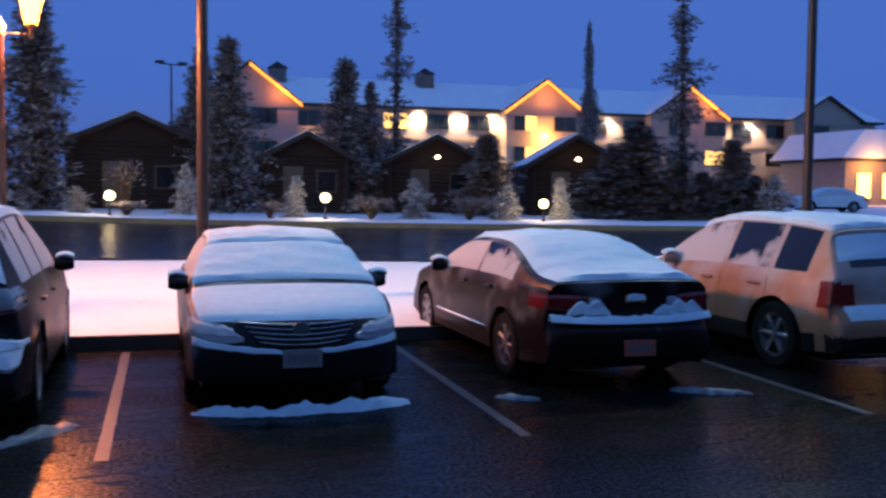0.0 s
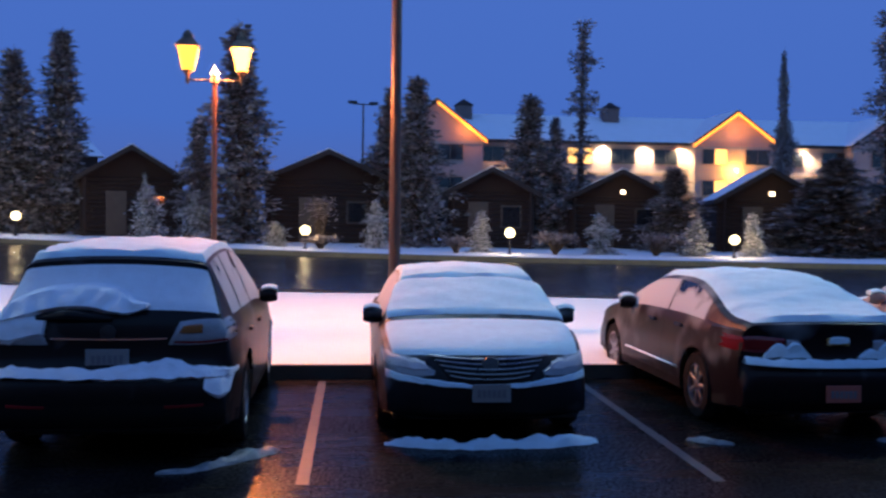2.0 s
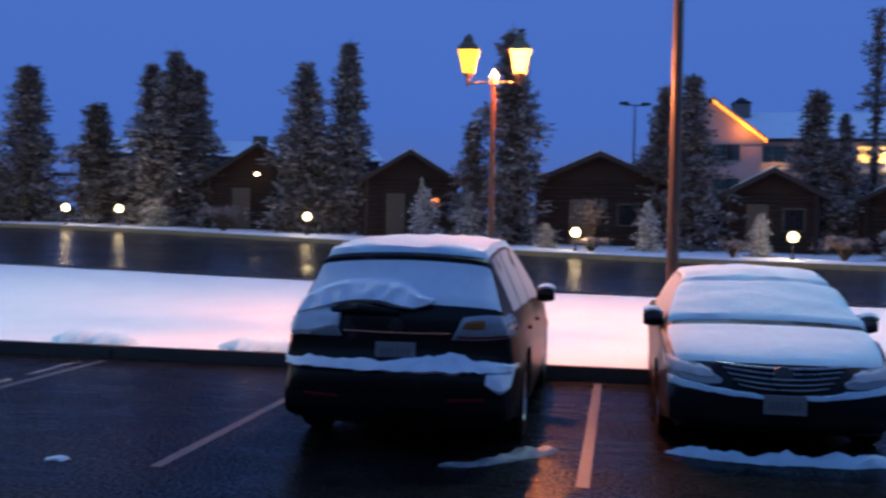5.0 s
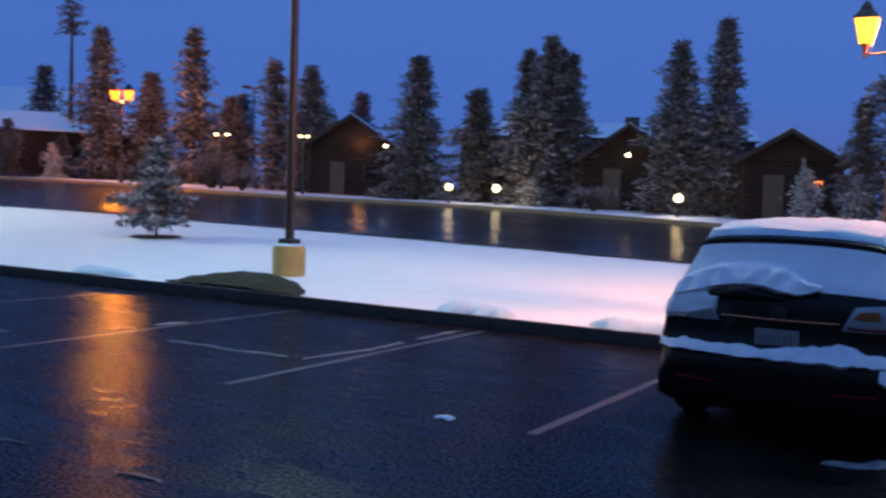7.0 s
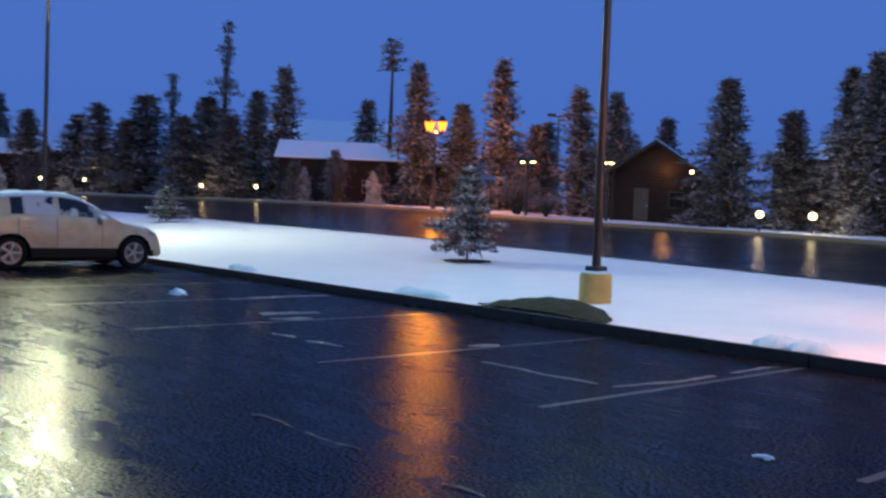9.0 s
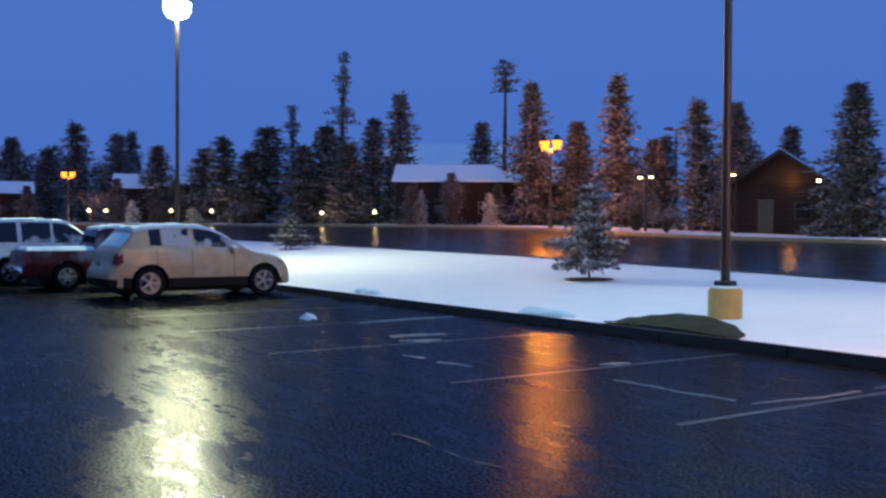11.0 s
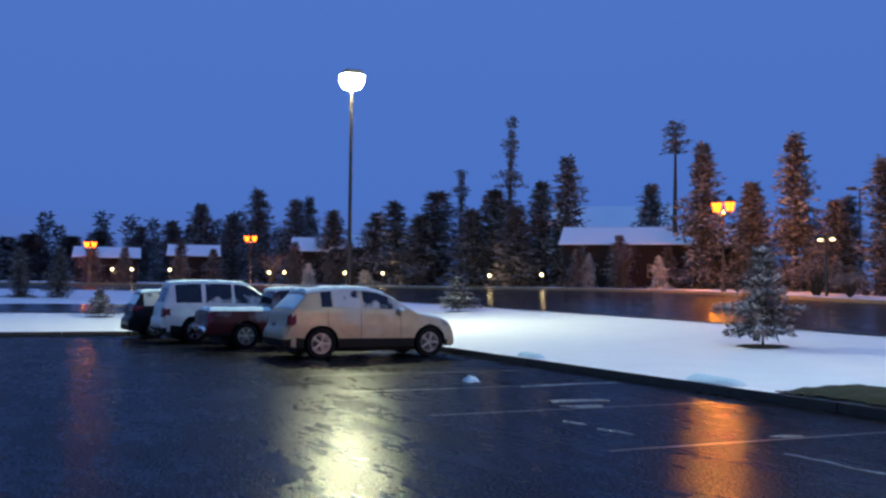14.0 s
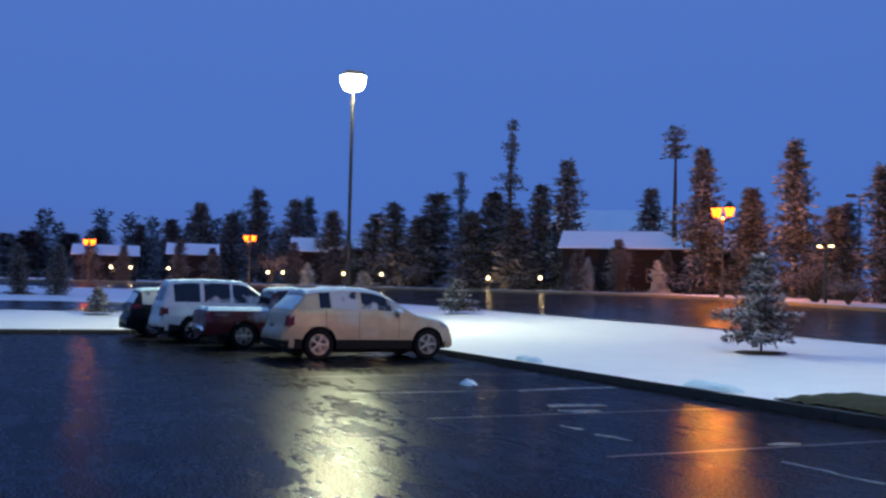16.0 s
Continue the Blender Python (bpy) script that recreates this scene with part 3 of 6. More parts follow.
# ---- cars ----
def wheel_parts(r, width, spokes, rim_material):
    """A tyre and a spoked rim, lying on the x axis with the face at +x."""
    m = Matrix.Rotation(radians(90), 4, "Y")
    tyre = Shape().lathe([(r * 0.62, -width / 2), (r * 0.93, -width / 2), (r, -width * 0.33), (r, width * 0.33), (r * 0.93, width / 2), (r * 0.66, width / 2), (r * 0.64, width * 0.3)], 28, m)
    rim = Shape().lathe([(r * 0.66, width * 0.30), (r * 0.66, width * 0.46), (r * 0.60, width * 0.46), (r * 0.58, width * 0.2), (0.001, width * 0.18)], 28, m)
    rim.lathe([(r * 0.15, width * 0.2), (r * 0.15, width * 0.46), (0.001, width * 0.5)], 12, m)
    for i in range(spokes):
        a = 2 * math.pi * i / spokes
        rim.box(r * 0.14, r * 0.55, width * 0.14, m @ Matrix.Rotation(a, 4, "Z") @ pose(0, r * 0.36, width * 0.3), 0.008)
    return tyre, rim


BODIES = {}


def skin(root, name, material, low, high, lift, text="", nose=False, ragged=0.0, seed=0.0, both=False):
    """A piece laid on a car's tail or nose between a lower and an upper (x, z) edge, thin at its rim."""
    out = 1 if nose else -1
    rows = 7
    ln = sum(math.hypot(b[0] - a[0], b[1] - a[1]) for a, b in zip(low, low[1:]))
    cols = max(12, int(ln / 0.022))
    lo_pts, hi_pts = smooth_line([(a, b, 0) for a, b in low], 2), smooth_line([(a, b, 0) for a, b in high], 2)
    for sgn in ((1, -1) if both else (1,)):
        sh, y_last = Shape(), 0.0
        for i in range(cols + 1):
            u = i / cols
            def edge(pts):
                q = u * (len(pts) - 1)
                a = min(int(q), len(pts) - 2)
                return Vector(pts[a]).lerp(Vector(pts[a + 1]), q - a)
            p0, p1 = edge(lo_pts), edge(hi_pts)
            p0.y += ragged * (noise.noise(Vector((u * ln * 9 + seed, 0, 0))) + 0.6 * noise.noise(Vector((u * ln * 25 + seed, 3, 0))))
            p1.y += ragged * (noise.noise(Vector((u * ln * 8 + seed, 7, 0))) + 0.7 * noise.noise(Vector((u * ln * 22 + seed, 9, 0))))
            for k in range(rows):
                v = k / (rows - 1)
                p = p0.lerp(p1, v)
                for _ in range(12):
                    h = BODIES[root.name].ray_cast(Vector((p.x * sgn, out * 12, p.y)), Vector((0, -out, 0)))[0]
                    if h and (h.y > 3.4 if nose else h.y < 0.6):
                        y_last = h.y
                        break
                    p.x *= 0.98
                rise = min(1.0, 6 * min(v, 1 - v)) ** 0.6 * min(1.0, (0.15 + 12 * min(u, 1 - u))) ** 0.6
                if ragged:
                    rise *= 1 + 0.4 * noise.noise(Vector((p.x * 12 + seed, p.y * 12, 0)))
                sh.v.append((p.x * sgn, y_last + out * (0.003 + lift * rise), p.y))
        for i in range(cols):
            for k in range(rows - 1):
                a = i * rows + k
                f = (a, a + 1, a + rows + 1, a + rows)
                sh.f.append(f if (out * sgn > 0) else f[::-1])
        part(name, sh, material, root, text, smooth=True)


def car(label, spec, m, paint, group=""):
    """A car of swept sections. It stands on z = 0 with its tail at y = 0 and its nose at y = length."""
    root = thing(spec["name"], m, label, spec["category"], group)
    L, W = spec["length"], spec["width"]
    top = smooth_line(spec["top"], 2)
    # even steps along the roof line
    pts = [np.array(p) for p in top]
    cum = [0.0]
    for a, b in zip(pts, pts[1:]):
        cum.append(cum[-1] + float(np.linalg.norm(b - a)))
    count = int(cum[-1] / 0.045)
    stations = []
    for i in range(count + 1):
        d = cum[-1] * i / count
        stations.append((float(np.interp(d, cum, [p[0] for p in pts])), float(np.interp(d, cum, [p[1] for p in pts]))))
    belt0, belt1 = spec["belt"]

    def section(y, zt):
        e = abs(y - L / 2) / (L / 2)
        w = W / 2 * (1 - 0.10 * e ** 6)
        zb = spec["sill"] + (0.06 * max(0, e - 0.75) / 0.25)
        belt = belt0 + (belt1 - belt0) * y / L
        zs = max(zb + 0.02, min(belt, zt - 0.045))
        g = max(0.0, zt - 0.045 - zs)
        out = [(0, zb), (0.7 * w, zb), (0.93 * w, zb + 0.01)]
        for k in range(9):
            u = k / 8
            z = zb + 0.03 + (zs - zb - 0.03) * u
            bulge = 0.955 + 0.045 * math.sin(math.pi * min(1, 0.15 + u * 0.85)) + (0.012 if 0.60 < u < 0.75 else 0)
            out.append((w * bulge, z))
        wr = 0.945 * w
        for k in range(1, 8):
            u = k / 7
            out.append((wr - 0.012 - spec["lean"] * g * (u ** 1.15), zs + 0.004 + g * u))
        we = wr - 0.012 - spec["lean"] * g
        out += [(we - 0.02, zt - 0.02), (we - 0.06, zt - 0.004)]
        for k in range(1, 7):
            u = k / 6
            out.append(((we - 0.06) * (1 - u), zt + 0.035 * (1 - (1 - u) ** 2) * min(1, g * 4 + 0.5)))
        bow = spec["bow"]
        res = []
        for x, z in out:
            q = (x / (W / 2)) ** 2
            near, far = max(0, 1 - y / 0.9), max(0, 1 - (L - y) / 1.1)
            res.append((x, y + bow[0] * q * near - bow[1] * q * far, z))
        return res

    half = [section(y, z) for y, z in stations]
    K = len(half[0])
    ring = []
    for s in half:
        ring.append(s + [(-x, y, z) for x, y, z in reversed(s[1:-1])])
    R = len(ring[0])
    verts = [Vector(p) for r in ring for p in r]
    faces = {}
    for i in range(len(ring) - 1):
        for j in range(R):
            faces[(i, j)] = (i * R + j, i * R + (j + 1) % R, (i + 1) * R + (j + 1) % R, (i + 1) * R + j)

    def seg(j):
        """The index of a face's band counted from the sill, the same on both sides."""
        return j if j < K - 1 else R - 1 - j

    def centre(f):
        return sum((verts[k] for k in f), Vector()) / 4

    ra = spec["wheel_r"] * 1.17
    gone, snap = set(), {}
    for key, f in faces.items():
        c = centre(f)
        if abs(c.x) < W * 0.30 or seg(key[1]) > 12:
            continue
        for wy in spec["wheels"]:
            if math.hypot(c.y - wy, c.z - spec["wheel_r"]) < ra:
                gone.add(key)
                for k in f:
                    snap[k] = wy
    keep = set()
    for key, f in faces.items():
        if key not in gone:
            keep.update(f)
    for k, wy in snap.items():
        if k in keep and abs(verts[k].x) > W * 0.3:
            d = Vector((verts[k].y - wy, verts[k].z - spec["wheel_r"]))
            if 0.6 * ra < d.length < 1.4 * ra:
                d = d.normalized() * ra
                verts[k].y, verts[k].z = wy + d.x, max(spec["sill"] * 0.9, spec["wheel_r"] + d.y)

    def cover(keys, lift, name, material, text="", rough=0.0, rim=0.002, parent=None):
        """A skin over some of the body's faces, lifted off it and thin at its rim."""
        keys = [k for k in keys if k in faces and k not in gone]
        if not keys:
            return None
        uses, normal = {}, {}
        for k in keys:
            f = faces[k]
            nv = (verts[f[2]] - verts[f[0]]).cross(verts[f[3]] - verts[f[1]])
            if nv.dot(centre(f) - Vector((0, centre(f).y, spec["sill"] + 0.3))) < 0:
                nv = -nv
            for q in f:
                normal[q] = normal.get(q, Vector()) + nv
            for a, b in zip(f, f[1:] + f[:1]):
                e = (min(a, b), max(a, b))
                uses[e] = uses.get(e, 0) + 1
        rimmed = {q for e, n in uses.items() if n == 1 for q in e}
        index, sh = {}, Shape()
        for q, nv in normal.items():
            index[q] = len(sh.v)
            nv = nv.normalized() if nv.length else Vector((0, 0, 1))
            t = rim if q in rimmed else lift * (1 + rough * noise.noise(verts[q] * 5.0) + rough * 0.5 * noise.noise(verts[q] * 17.0))
            sh.v.append(tuple(verts[q] + nv * max(0.003, t)))
        sh.f = [tuple(index[q] for q in faces[k]) for k in keys]
        return part(name, sh, material, parent or root, text, smooth=True)

    body = Shape()
    body.v = [tuple(v) for v in verts]
    body.f = [f for k, f in faces.items() if k not in gone]
    body.f += [tuple(range(R - 1, -1, -1)), tuple(range((len(ring) - 1) * R, len(ring) * R))]
    part("body", body, paint, root, smooth=True)
    BODIES[root.name] = mathutils.bvhtree.BVHTree.FromPolygons(body.v, body.f)
    under = Shape().box(W * 0.72, L - 0.9, 0.5, pose(0, L / 2, 0.17))
    part("underbody", under, BLACK_TRIM, root)
    sill_keys = [k for k in faces if 2 <= seg(k[1]) <= spec.get("clad", 3) and 0.3 < stations[k[0]][0] < L - 0.3]
    for side in (0, 1):
        for y0, y1 in ((0.3, spec["wheels"][0] - 0.3), (spec["wheels"][0] + 0.3, spec["wheels"][1] - 0.3), (spec["wheels"][1] + 0.3, L - 0.3)):
            cover([k for k in sill_keys if (k[1] >= K - 1) == bool(side) and y0 <= stations[k[0]][0] <= y1], 0.006, "sill_trim", BLACK_TRIM)
    # glass
    wind, back = spec["windscreen"], spec["rear_glass"]

    def band(lo, hi, y0, y1):
        return [k for k in faces if lo <= seg(k[1]) <= hi and y0 <= stations[k[0]][0] <= y1]

    def tall(keys):
        return [k for k in keys if half[k[0]][19][1] is not None and half[k[0]][18][2] - half[k[0]][11][2] > 0.10 and half[min(k[0] + 1, len(half) - 1)][18][2] - half[min(k[0] + 1, len(half) - 1)][11][2] > 0.10]

    cover(band(21, 30, *wind), 0.004, "windscreen", DARK_GLASS)
    cover(band(21, 30, *back), 0.004, "rear_window", DARK_GLASS)
    for (y0, y1), glass in zip(spec["side_windows"], spec["rime"]):
        ks = tall(band(12, 17, y0, y1))
        cover([k for k in ks if k[1] < K - 1], 0.004, "side_window", glass)
        cover([k for k in ks if k[1] >= K - 1], 0.004, "side_window", glass)
    # snow lying on the car
    for y0, y1, lo, hi, t in spec["snow"]:
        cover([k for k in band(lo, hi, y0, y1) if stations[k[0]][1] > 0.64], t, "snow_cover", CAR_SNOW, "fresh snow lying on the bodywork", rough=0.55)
    # snow stuck to the windows and flanks in uneven patches
    for y0, y1, lo, hi, level in spec.get("patches", ()):
        ks = [k for k in band(lo, hi, y0, y1) if noise.noise(centre(faces[k]) * 2.6 + Vector((spec["seed"], 0, 0))) > level]
        skin = cover(ks, 0.010, "snow_dusting", RIME if 11 <= lo < 19 else PALE_TAIL_SNOW if lo == 19 else CAR_SNOW, "thin snow stuck to the flank", rough=0.4)
        if skin:
            skin["kind"] = "stuff"
    # wheels
    tyre, rim = wheel_parts(spec["wheel_r"], 0.21, spec.get("spokes", 6), ALLOY)
    for wy in spec["wheels"]:
        for sgn in (1, -1):
            w = part("wheel", tyre, RUBBER, root, smooth=True)
            w.matrix_basis = pose(sgn * (W / 2 - 0.125), wy, spec["wheel_r"], 0, 0, 0 if sgn > 0 else 180)
            part("rim", rim, ALLOY, w, "alloy rim", smooth=True)

    # lamps and trim: skins cut from the body's end faces
    def patch(name, material, x0, x1, y0, y1, z0, z1, lift=0.006, text="", rough=0.0):
        for sgn in ((1, -1) if x0 > 0 else (0,)):
            ks = []
            for k, f in faces.items():
                c = centre(f)
                rise = 0.28 * (abs(c.x) - 0.5) if name == "headlight" else 0.0
                if y0 <= c.y <= y1 and z0 + rise <= c.z <= z1 + rise and (x0 <= c.x * sgn <= x1 if sgn else max(-x1, x0 or -9) <= c.x <= x1 if x0 >= 0 else x0 <= c.x <= x1):
                    ks.append(k)
            cover(ks, lift, name, material, text, rough, rim=lift * (0.8 if lift < 0.03 else 0.15))

    for args in spec["lamps"]:
        patch(*args)
    # door seams and handles
    for y in spec["seams"]:
        zt = float(np.interp(y, [s[0] for s in stations], [s[1] for s in stations]))
        ringp = section(y, zt)
        for sgn in (1, -1):
            sh = Shape()
            for x, yy, z in ringp[4:12]:
                sh.v += [(sgn * (x + 0.003), y - 0.005, z), (sgn * (x + 0.003), y + 0.005, z)]
            for i in range(7):
                sh.f.append((2 * i, 2 * i + 1, 2 * i + 3, 2 * i + 2))
            part("door_seam", sh, BLACK_TRIM, root)
    for y, z in spec["handles"]:
        for sgn in (1, -1):
            h = part("door_handle", Shape().box(0.04, 0.20, 0.03, None, 0.008), spec.get("handle_paint", paint), root)
            h.matrix_basis = pose(sgn * (W / 2 * 0.985), y, z)
    # mirrors
    my, mz = spec["mirror"]
    for sgn in (1, -1):
        sh = Shape()
        sh.loft([[(0.0 + 0.045 * k, (0.05 + 0.03 * math.sin(k * 1.1)) * math.cos(a), mz + (0.05 + 0.035 * math.sin(0.5 + k * 0.55)) * math.sin(a)) for a in [2 * math.pi * j / 10 for j in range(10)]] for k in range(5)])
        mi = part("wing_mirror", sh, paint, root, smooth=True)
        mi.matrix_basis = pose(sgn * (W / 2 - 0.075), my, 0, 0, 0, 0 if sgn > 0 else 180)
        cap = Shape().loft([[(0.02 + 0.04 * k, 0.07 * math.cos(a), mz + 0.055 + 0.035 * math.sin(math.pi * (k + .5) / 5) + 0.032 * math.sin(a)) for a in [2 * math.pi * j / 8 for j in range(8)]] for k in range(5)])
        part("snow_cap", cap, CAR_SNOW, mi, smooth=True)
    # plate with plain bars for its writing
    for y, z, turn, face in spec["plates"]:
        pl = part("number_plate", Shape().box(0.31, 0.015, 0.155, None, 0.004), face, root)
        pl.matrix_basis = pose(spec.get("plate_x", 0), y, z, 0, 0, turn)
        for i in range(6):
            part("plate_bar", Shape().box(0.028, 0.004, 0.07, pose(-0.10 + i * 0.04, -0.0095, 0.04)), INK, pl)
    return root


def bumper_snow(root, points, widths, heights, seed, name="snow_cover"):
    """Snow lying on a ledge of a car, in the car's own measure."""
    sh = Shape()
    pts = smooth_line(points, 3)
    for i, p in enumerate(pts):
        u = i / (len(pts) - 1) * (len(widths) - 1)
        a = min(int(u), len(widths) - 2)
        w = widths[a] + (widths[a + 1] - widths[a]) * (u - a)
        h = (heights[a] + (heights[a + 1] - heights[a]) * (u - a)) * (1 + 0.6 * noise.noise(Vector((p[0] * 6 + seed, 0, 0))) + 0.55 * noise.noise(Vector((p[0] * 17 + seed, 3, 0))))
        for k in range(7):
            an = math.pi * k / 6
            sh.v.append((p[0], p[1] - math.cos(an) * w / 2, p[2] + math.sin(an) * h - (0.03 * abs(math.cos(an)))))
    for i in range(len(pts) - 1):
        for k in range(6):
            a = i * 7 + k
            sh.f.append((a, a + 1, a + 8, a + 7))
    part(name, sh, CAR_SNOW, root, "snow lying on the bumper", smooth=True)


PAINT_DARK = dusted_paint("dark_car_paint", (0.010, 0.009, 0.010), -0.18)
PAINT_GREY = dusted_paint("blue_grey_car_paint", (0.012, 0.012, 0.014), -0.04)
PAINT_MAROON = dusted_paint("dark_brown_car_paint", (0.011, 0.007, 0.008), -0.08)
PAINT_TAN = dusted_paint("tan_car_paint", (0.34, 0.19, 0.115), 0.07)
PAINT_CREAM = dusted_paint("pale_gold_car_paint", (0.42, 0.33, 0.23), -0.08)
PAINT_WHITE = dusted_paint("white_car_paint", (0.62, 0.62, 0.63), 0.0)
PAINT_RED = dusted_paint("dark_red_car_paint", (0.065, 0.010, 0.014), -0.03)

SUV = dict(name="suv", category="car", length=4.70, width=1.90, sill=0.24, rime=(RIMED, RIMED, RIMED), belt=(1.08, 1.0), lean=0.40, bow=(0.10, 0.22), wheel_r=0.37, wheels=(0.98, 3.72), seed=1.0,
           top=[(0.10, 0.28), (0.0, 0.42), (-0.02, 0.62), (0.06, 0.74), (0.12, 0.80), (0.14, 1.10), (0.21, 1.19), (0.44, 1.50), (0.42, 1.585), (0.62, 1.63), (1.4, 1.68), (2.2, 1.675), (2.7, 1.60), (3.45, 1.08), (3.7, 1.03), (4.3, 0.96), (4.55, 0.82), (4.66, 0.60), (4.66, 0.40), (4.58, 0.28)],
           windscreen=(2.72, 3.42), rear_glass=(0.20, 0.425), side_windows=((0.55, 1.10), (1.18, 1.95), (2.03, 3.15)),
           snow=[(0.47, 2.70, 19, 30, 0.05), (2.70, 4.35, 20, 30, 0.045)],
           patches=[(0.19, 0.42, 19, 30, -1)],
           lamps=[("bumper_trim", BLACK_TRIM, 0, 0.95, -0.1, 0.25, 0.24, 0.50, 0.006), ("headlight", CLEAR_LENS, 0.5, 0.92, 4.2, 4.8, 0.68, 0.86, 0.006)],
           seams=(1.15, 2.0, 3.05), handles=((1.35, 0.93), (2.25, 0.92)), mirror=(3.02, 1.12), plates=((0.10, 0.76, 0, PLATE),), spokes=6)

SEDAN = dict(name="sedan", category="car", length=4.56, width=1.82, sill=0.20, belt=(0.95, 0.90), lean=0.42, bow=(0.14, 0.30), wheel_r=0.315, wheels=(0.95, 3.55), seed=4.0,
             top=[(0.10, 0.24), (0.0, 0.40), (0.0, 0.62), (0.05, 0.86), (0.10, 0.99), (0.5, 1.04), (0.75, 1.08), (1.35, 1.37), (1.8, 1.42), (2.3, 1.425), (2.65, 1.375), (3.45, 1.01), (3.65, 0.965), (4.12, 0.885), (4.36, 0.80), (4.49, 0.68), (4.55, 0.44), (4.50, 0.28), (4.42, 0.22)],
             windscreen=(2.66, 3.42), rear_glass=(0.80, 1.33), side_windows=((1.05, 1.75), (1.83, 3.0)),
             snow=[(0.1, 0.75, 20, 30, 0.03), (0.75, 2.70, 19, 30, 0.04), (2.715, 3.40, 18, 30, 0.036), (3.50, 4.37, 19, 30, 0.013)],
             rime=(RIMED, RIMED),
             lamps=[("lower_grille", BLACK_TRIM, 0, 0.62, 4.2, 4.6, 0.26, 0.40, 0.006),
                    ("tail_light", TAIL_RED, 0.5, 0.85, -0.1, 0.3, 0.72, 0.90, 0.008)],
             seams=(1.1, 1.8, 3.05), handles=((1.25, 0.86), (2.05, 0.85)), mirror=(3.0, 1.0), plates=((4.57, 0.41, 180, PLATE),), spokes=5)

SALOON = dict(name="sedan", category="car", length=4.87, width=1.80, sill=0.21, belt=(0.98, 0.92), lean=0.42, bow=(0.18, 0.28), wheel_r=0.335, wheels=(1.08, 3.82), seed=7.0,
              top=[(0.10, 0.24), (0.0, 0.38), (-0.02, 0.58), (0.06, 0.68), (0.09, 0.74), (0.10, 0.95), (0.06, 1.04), (0.16, 1.06), (0.62, 1.09), (1.35, 1.34), (1.8, 1.385), (2.4, 1.38), (2.8, 1.33), (3.6, 0.98), (3.8, 0.95), (4.4, 0.88), (4.72, 0.74), (4.83, 0.55), (4.83, 0.38), (4.75, 0.26)],
              windscreen=(2.82, 3.58), rear_glass=(0.68, 1.33), side_windows=((1.0, 1.95), (2.03, 3.2)),
              snow=[(0.112, 2.78, 20, 30, 0.05), (2.80, 4.5, 20, 30, 0.04)],
              rime=(HALF_RIMED, RIMED),
              lamps=[("headlight", CLEAR_LENS, 0.5, 0.88, 4.4, 4.85, 0.64, 0.80, 0.008)],
              seams=(1.25, 2.0, 3.3), handles=((1.55, 0.88), (2.35, 0.87)), mirror=(3.15, 1.0), plates=((-0.02, 0.36, 0, PLATE_RED),), spokes=7)

WAGON = dict(SUV, length=4.72, width=1.90, seed=11.0, belt=(1.06, 0.99), wheel_r=0.38, wheels=(1.0, 3.82),
             clad=4, rime=(DARK_GLASS, HALF_RIMED, RIMED), patches=[],
             snow=[(0.0, 0.10, 20, 30, 0.02), (0.47, 2.70, 19, 30, 0.05), (0.25, 0.42, 20, 30, 0.014), (2.70, 4.35, 20, 30, 0.045)],
             lamps=[("tail_light", TAIL_RED, 0.68, 0.97, -0.1, 0.36, 0.80, 1.05, 0.012), ("bumper_trim", BLACK_TRIM, 0, 0.95, -0.1, 0.25, 0.24, 0.48, 0.006), ("headlight", CLEAR_LENS, 0.5, 0.92, 4.2, 4.8, 0.70, 0.88, 0.006)],
             plates=((0.085, 0.72, 0, PLATE),))
CROSSOVER = dict(WAGON, length=4.77, width=1.84, seed=15.0, belt=(1.20, 1.09), wheel_r=0.375, wheels=(0.99, 3.85), spokes=5, side_windows=((0.98, 1.25), (1.32, 1.98), (2.06, 3.2)),
                 top=[(0.10, 0.28), (0.0, 0.42), (-0.02, 0.62), (0.06, 0.74), (0.12, 0.82), (0.15, 1.08), (0.24, 1.16), (0.62, 1.50), (0.61, 1.57), (0.85, 1.62), (1.5, 1.68), (2.2, 1.67), (2.7, 1.59), (3.5, 1.10), (3.75, 1.05), (4.35, 0.96), (4.62, 0.82), (4.73, 0.60), (4.73, 0.40), (4.64, 0.28)],
                 rear_glass=(0.25, 0.60), windscreen=(2.72, 3.48), snow=[(0.64, 2.70, 19, 30, 0.05), (0.27, 0.58, 20, 30, 0.014), (2.70, 4.4, 20, 30, 0.03)],
                 rime=(DARK_GLASS, RIMED, HALF_RIMED))
LONG_SUV = dict(WAGON, length=5.1, width=1.96, seed=19.0, belt=(1.13, 1.08), wheel_r=0.39, wheels=(1.15, 4.15),
                top=[(0.10, 0.34), (0.0, 0.46), (-0.02, 0.66), (0.06, 0.78), (0.10, 1.10), (0.16, 1.20), (0.34, 1.64), (0.32, 1.73), (0.55, 1.80), (1.6, 1.84), (2.6, 1.82), (3.0, 1.76), (3.7, 1.22), (3.9, 1.17), (4.7, 1.08), (4.95, 0.92), (5.05, 0.66), (5.05, 0.44), (4.96, 0.32)],
                windscreen=(3.02, 3.68), rear_glass=(0.16, 0.32), side_windows=((0.50, 1.35), (1.48, 2.35), (2.45, 3.45)), sill=0.3,
                snow=[(0.36, 3.0, 19, 30, 0.05), (3.0, 4.7, 20, 30, 0.045)], rime=(DARK_GLASS, HALF_RIMED, HALF_RIMED),
                seams=(1.42, 2.4, 3.4), handles=((1.6, 1.03), (2.6, 1.02)), mirror=(3.4, 1.16))
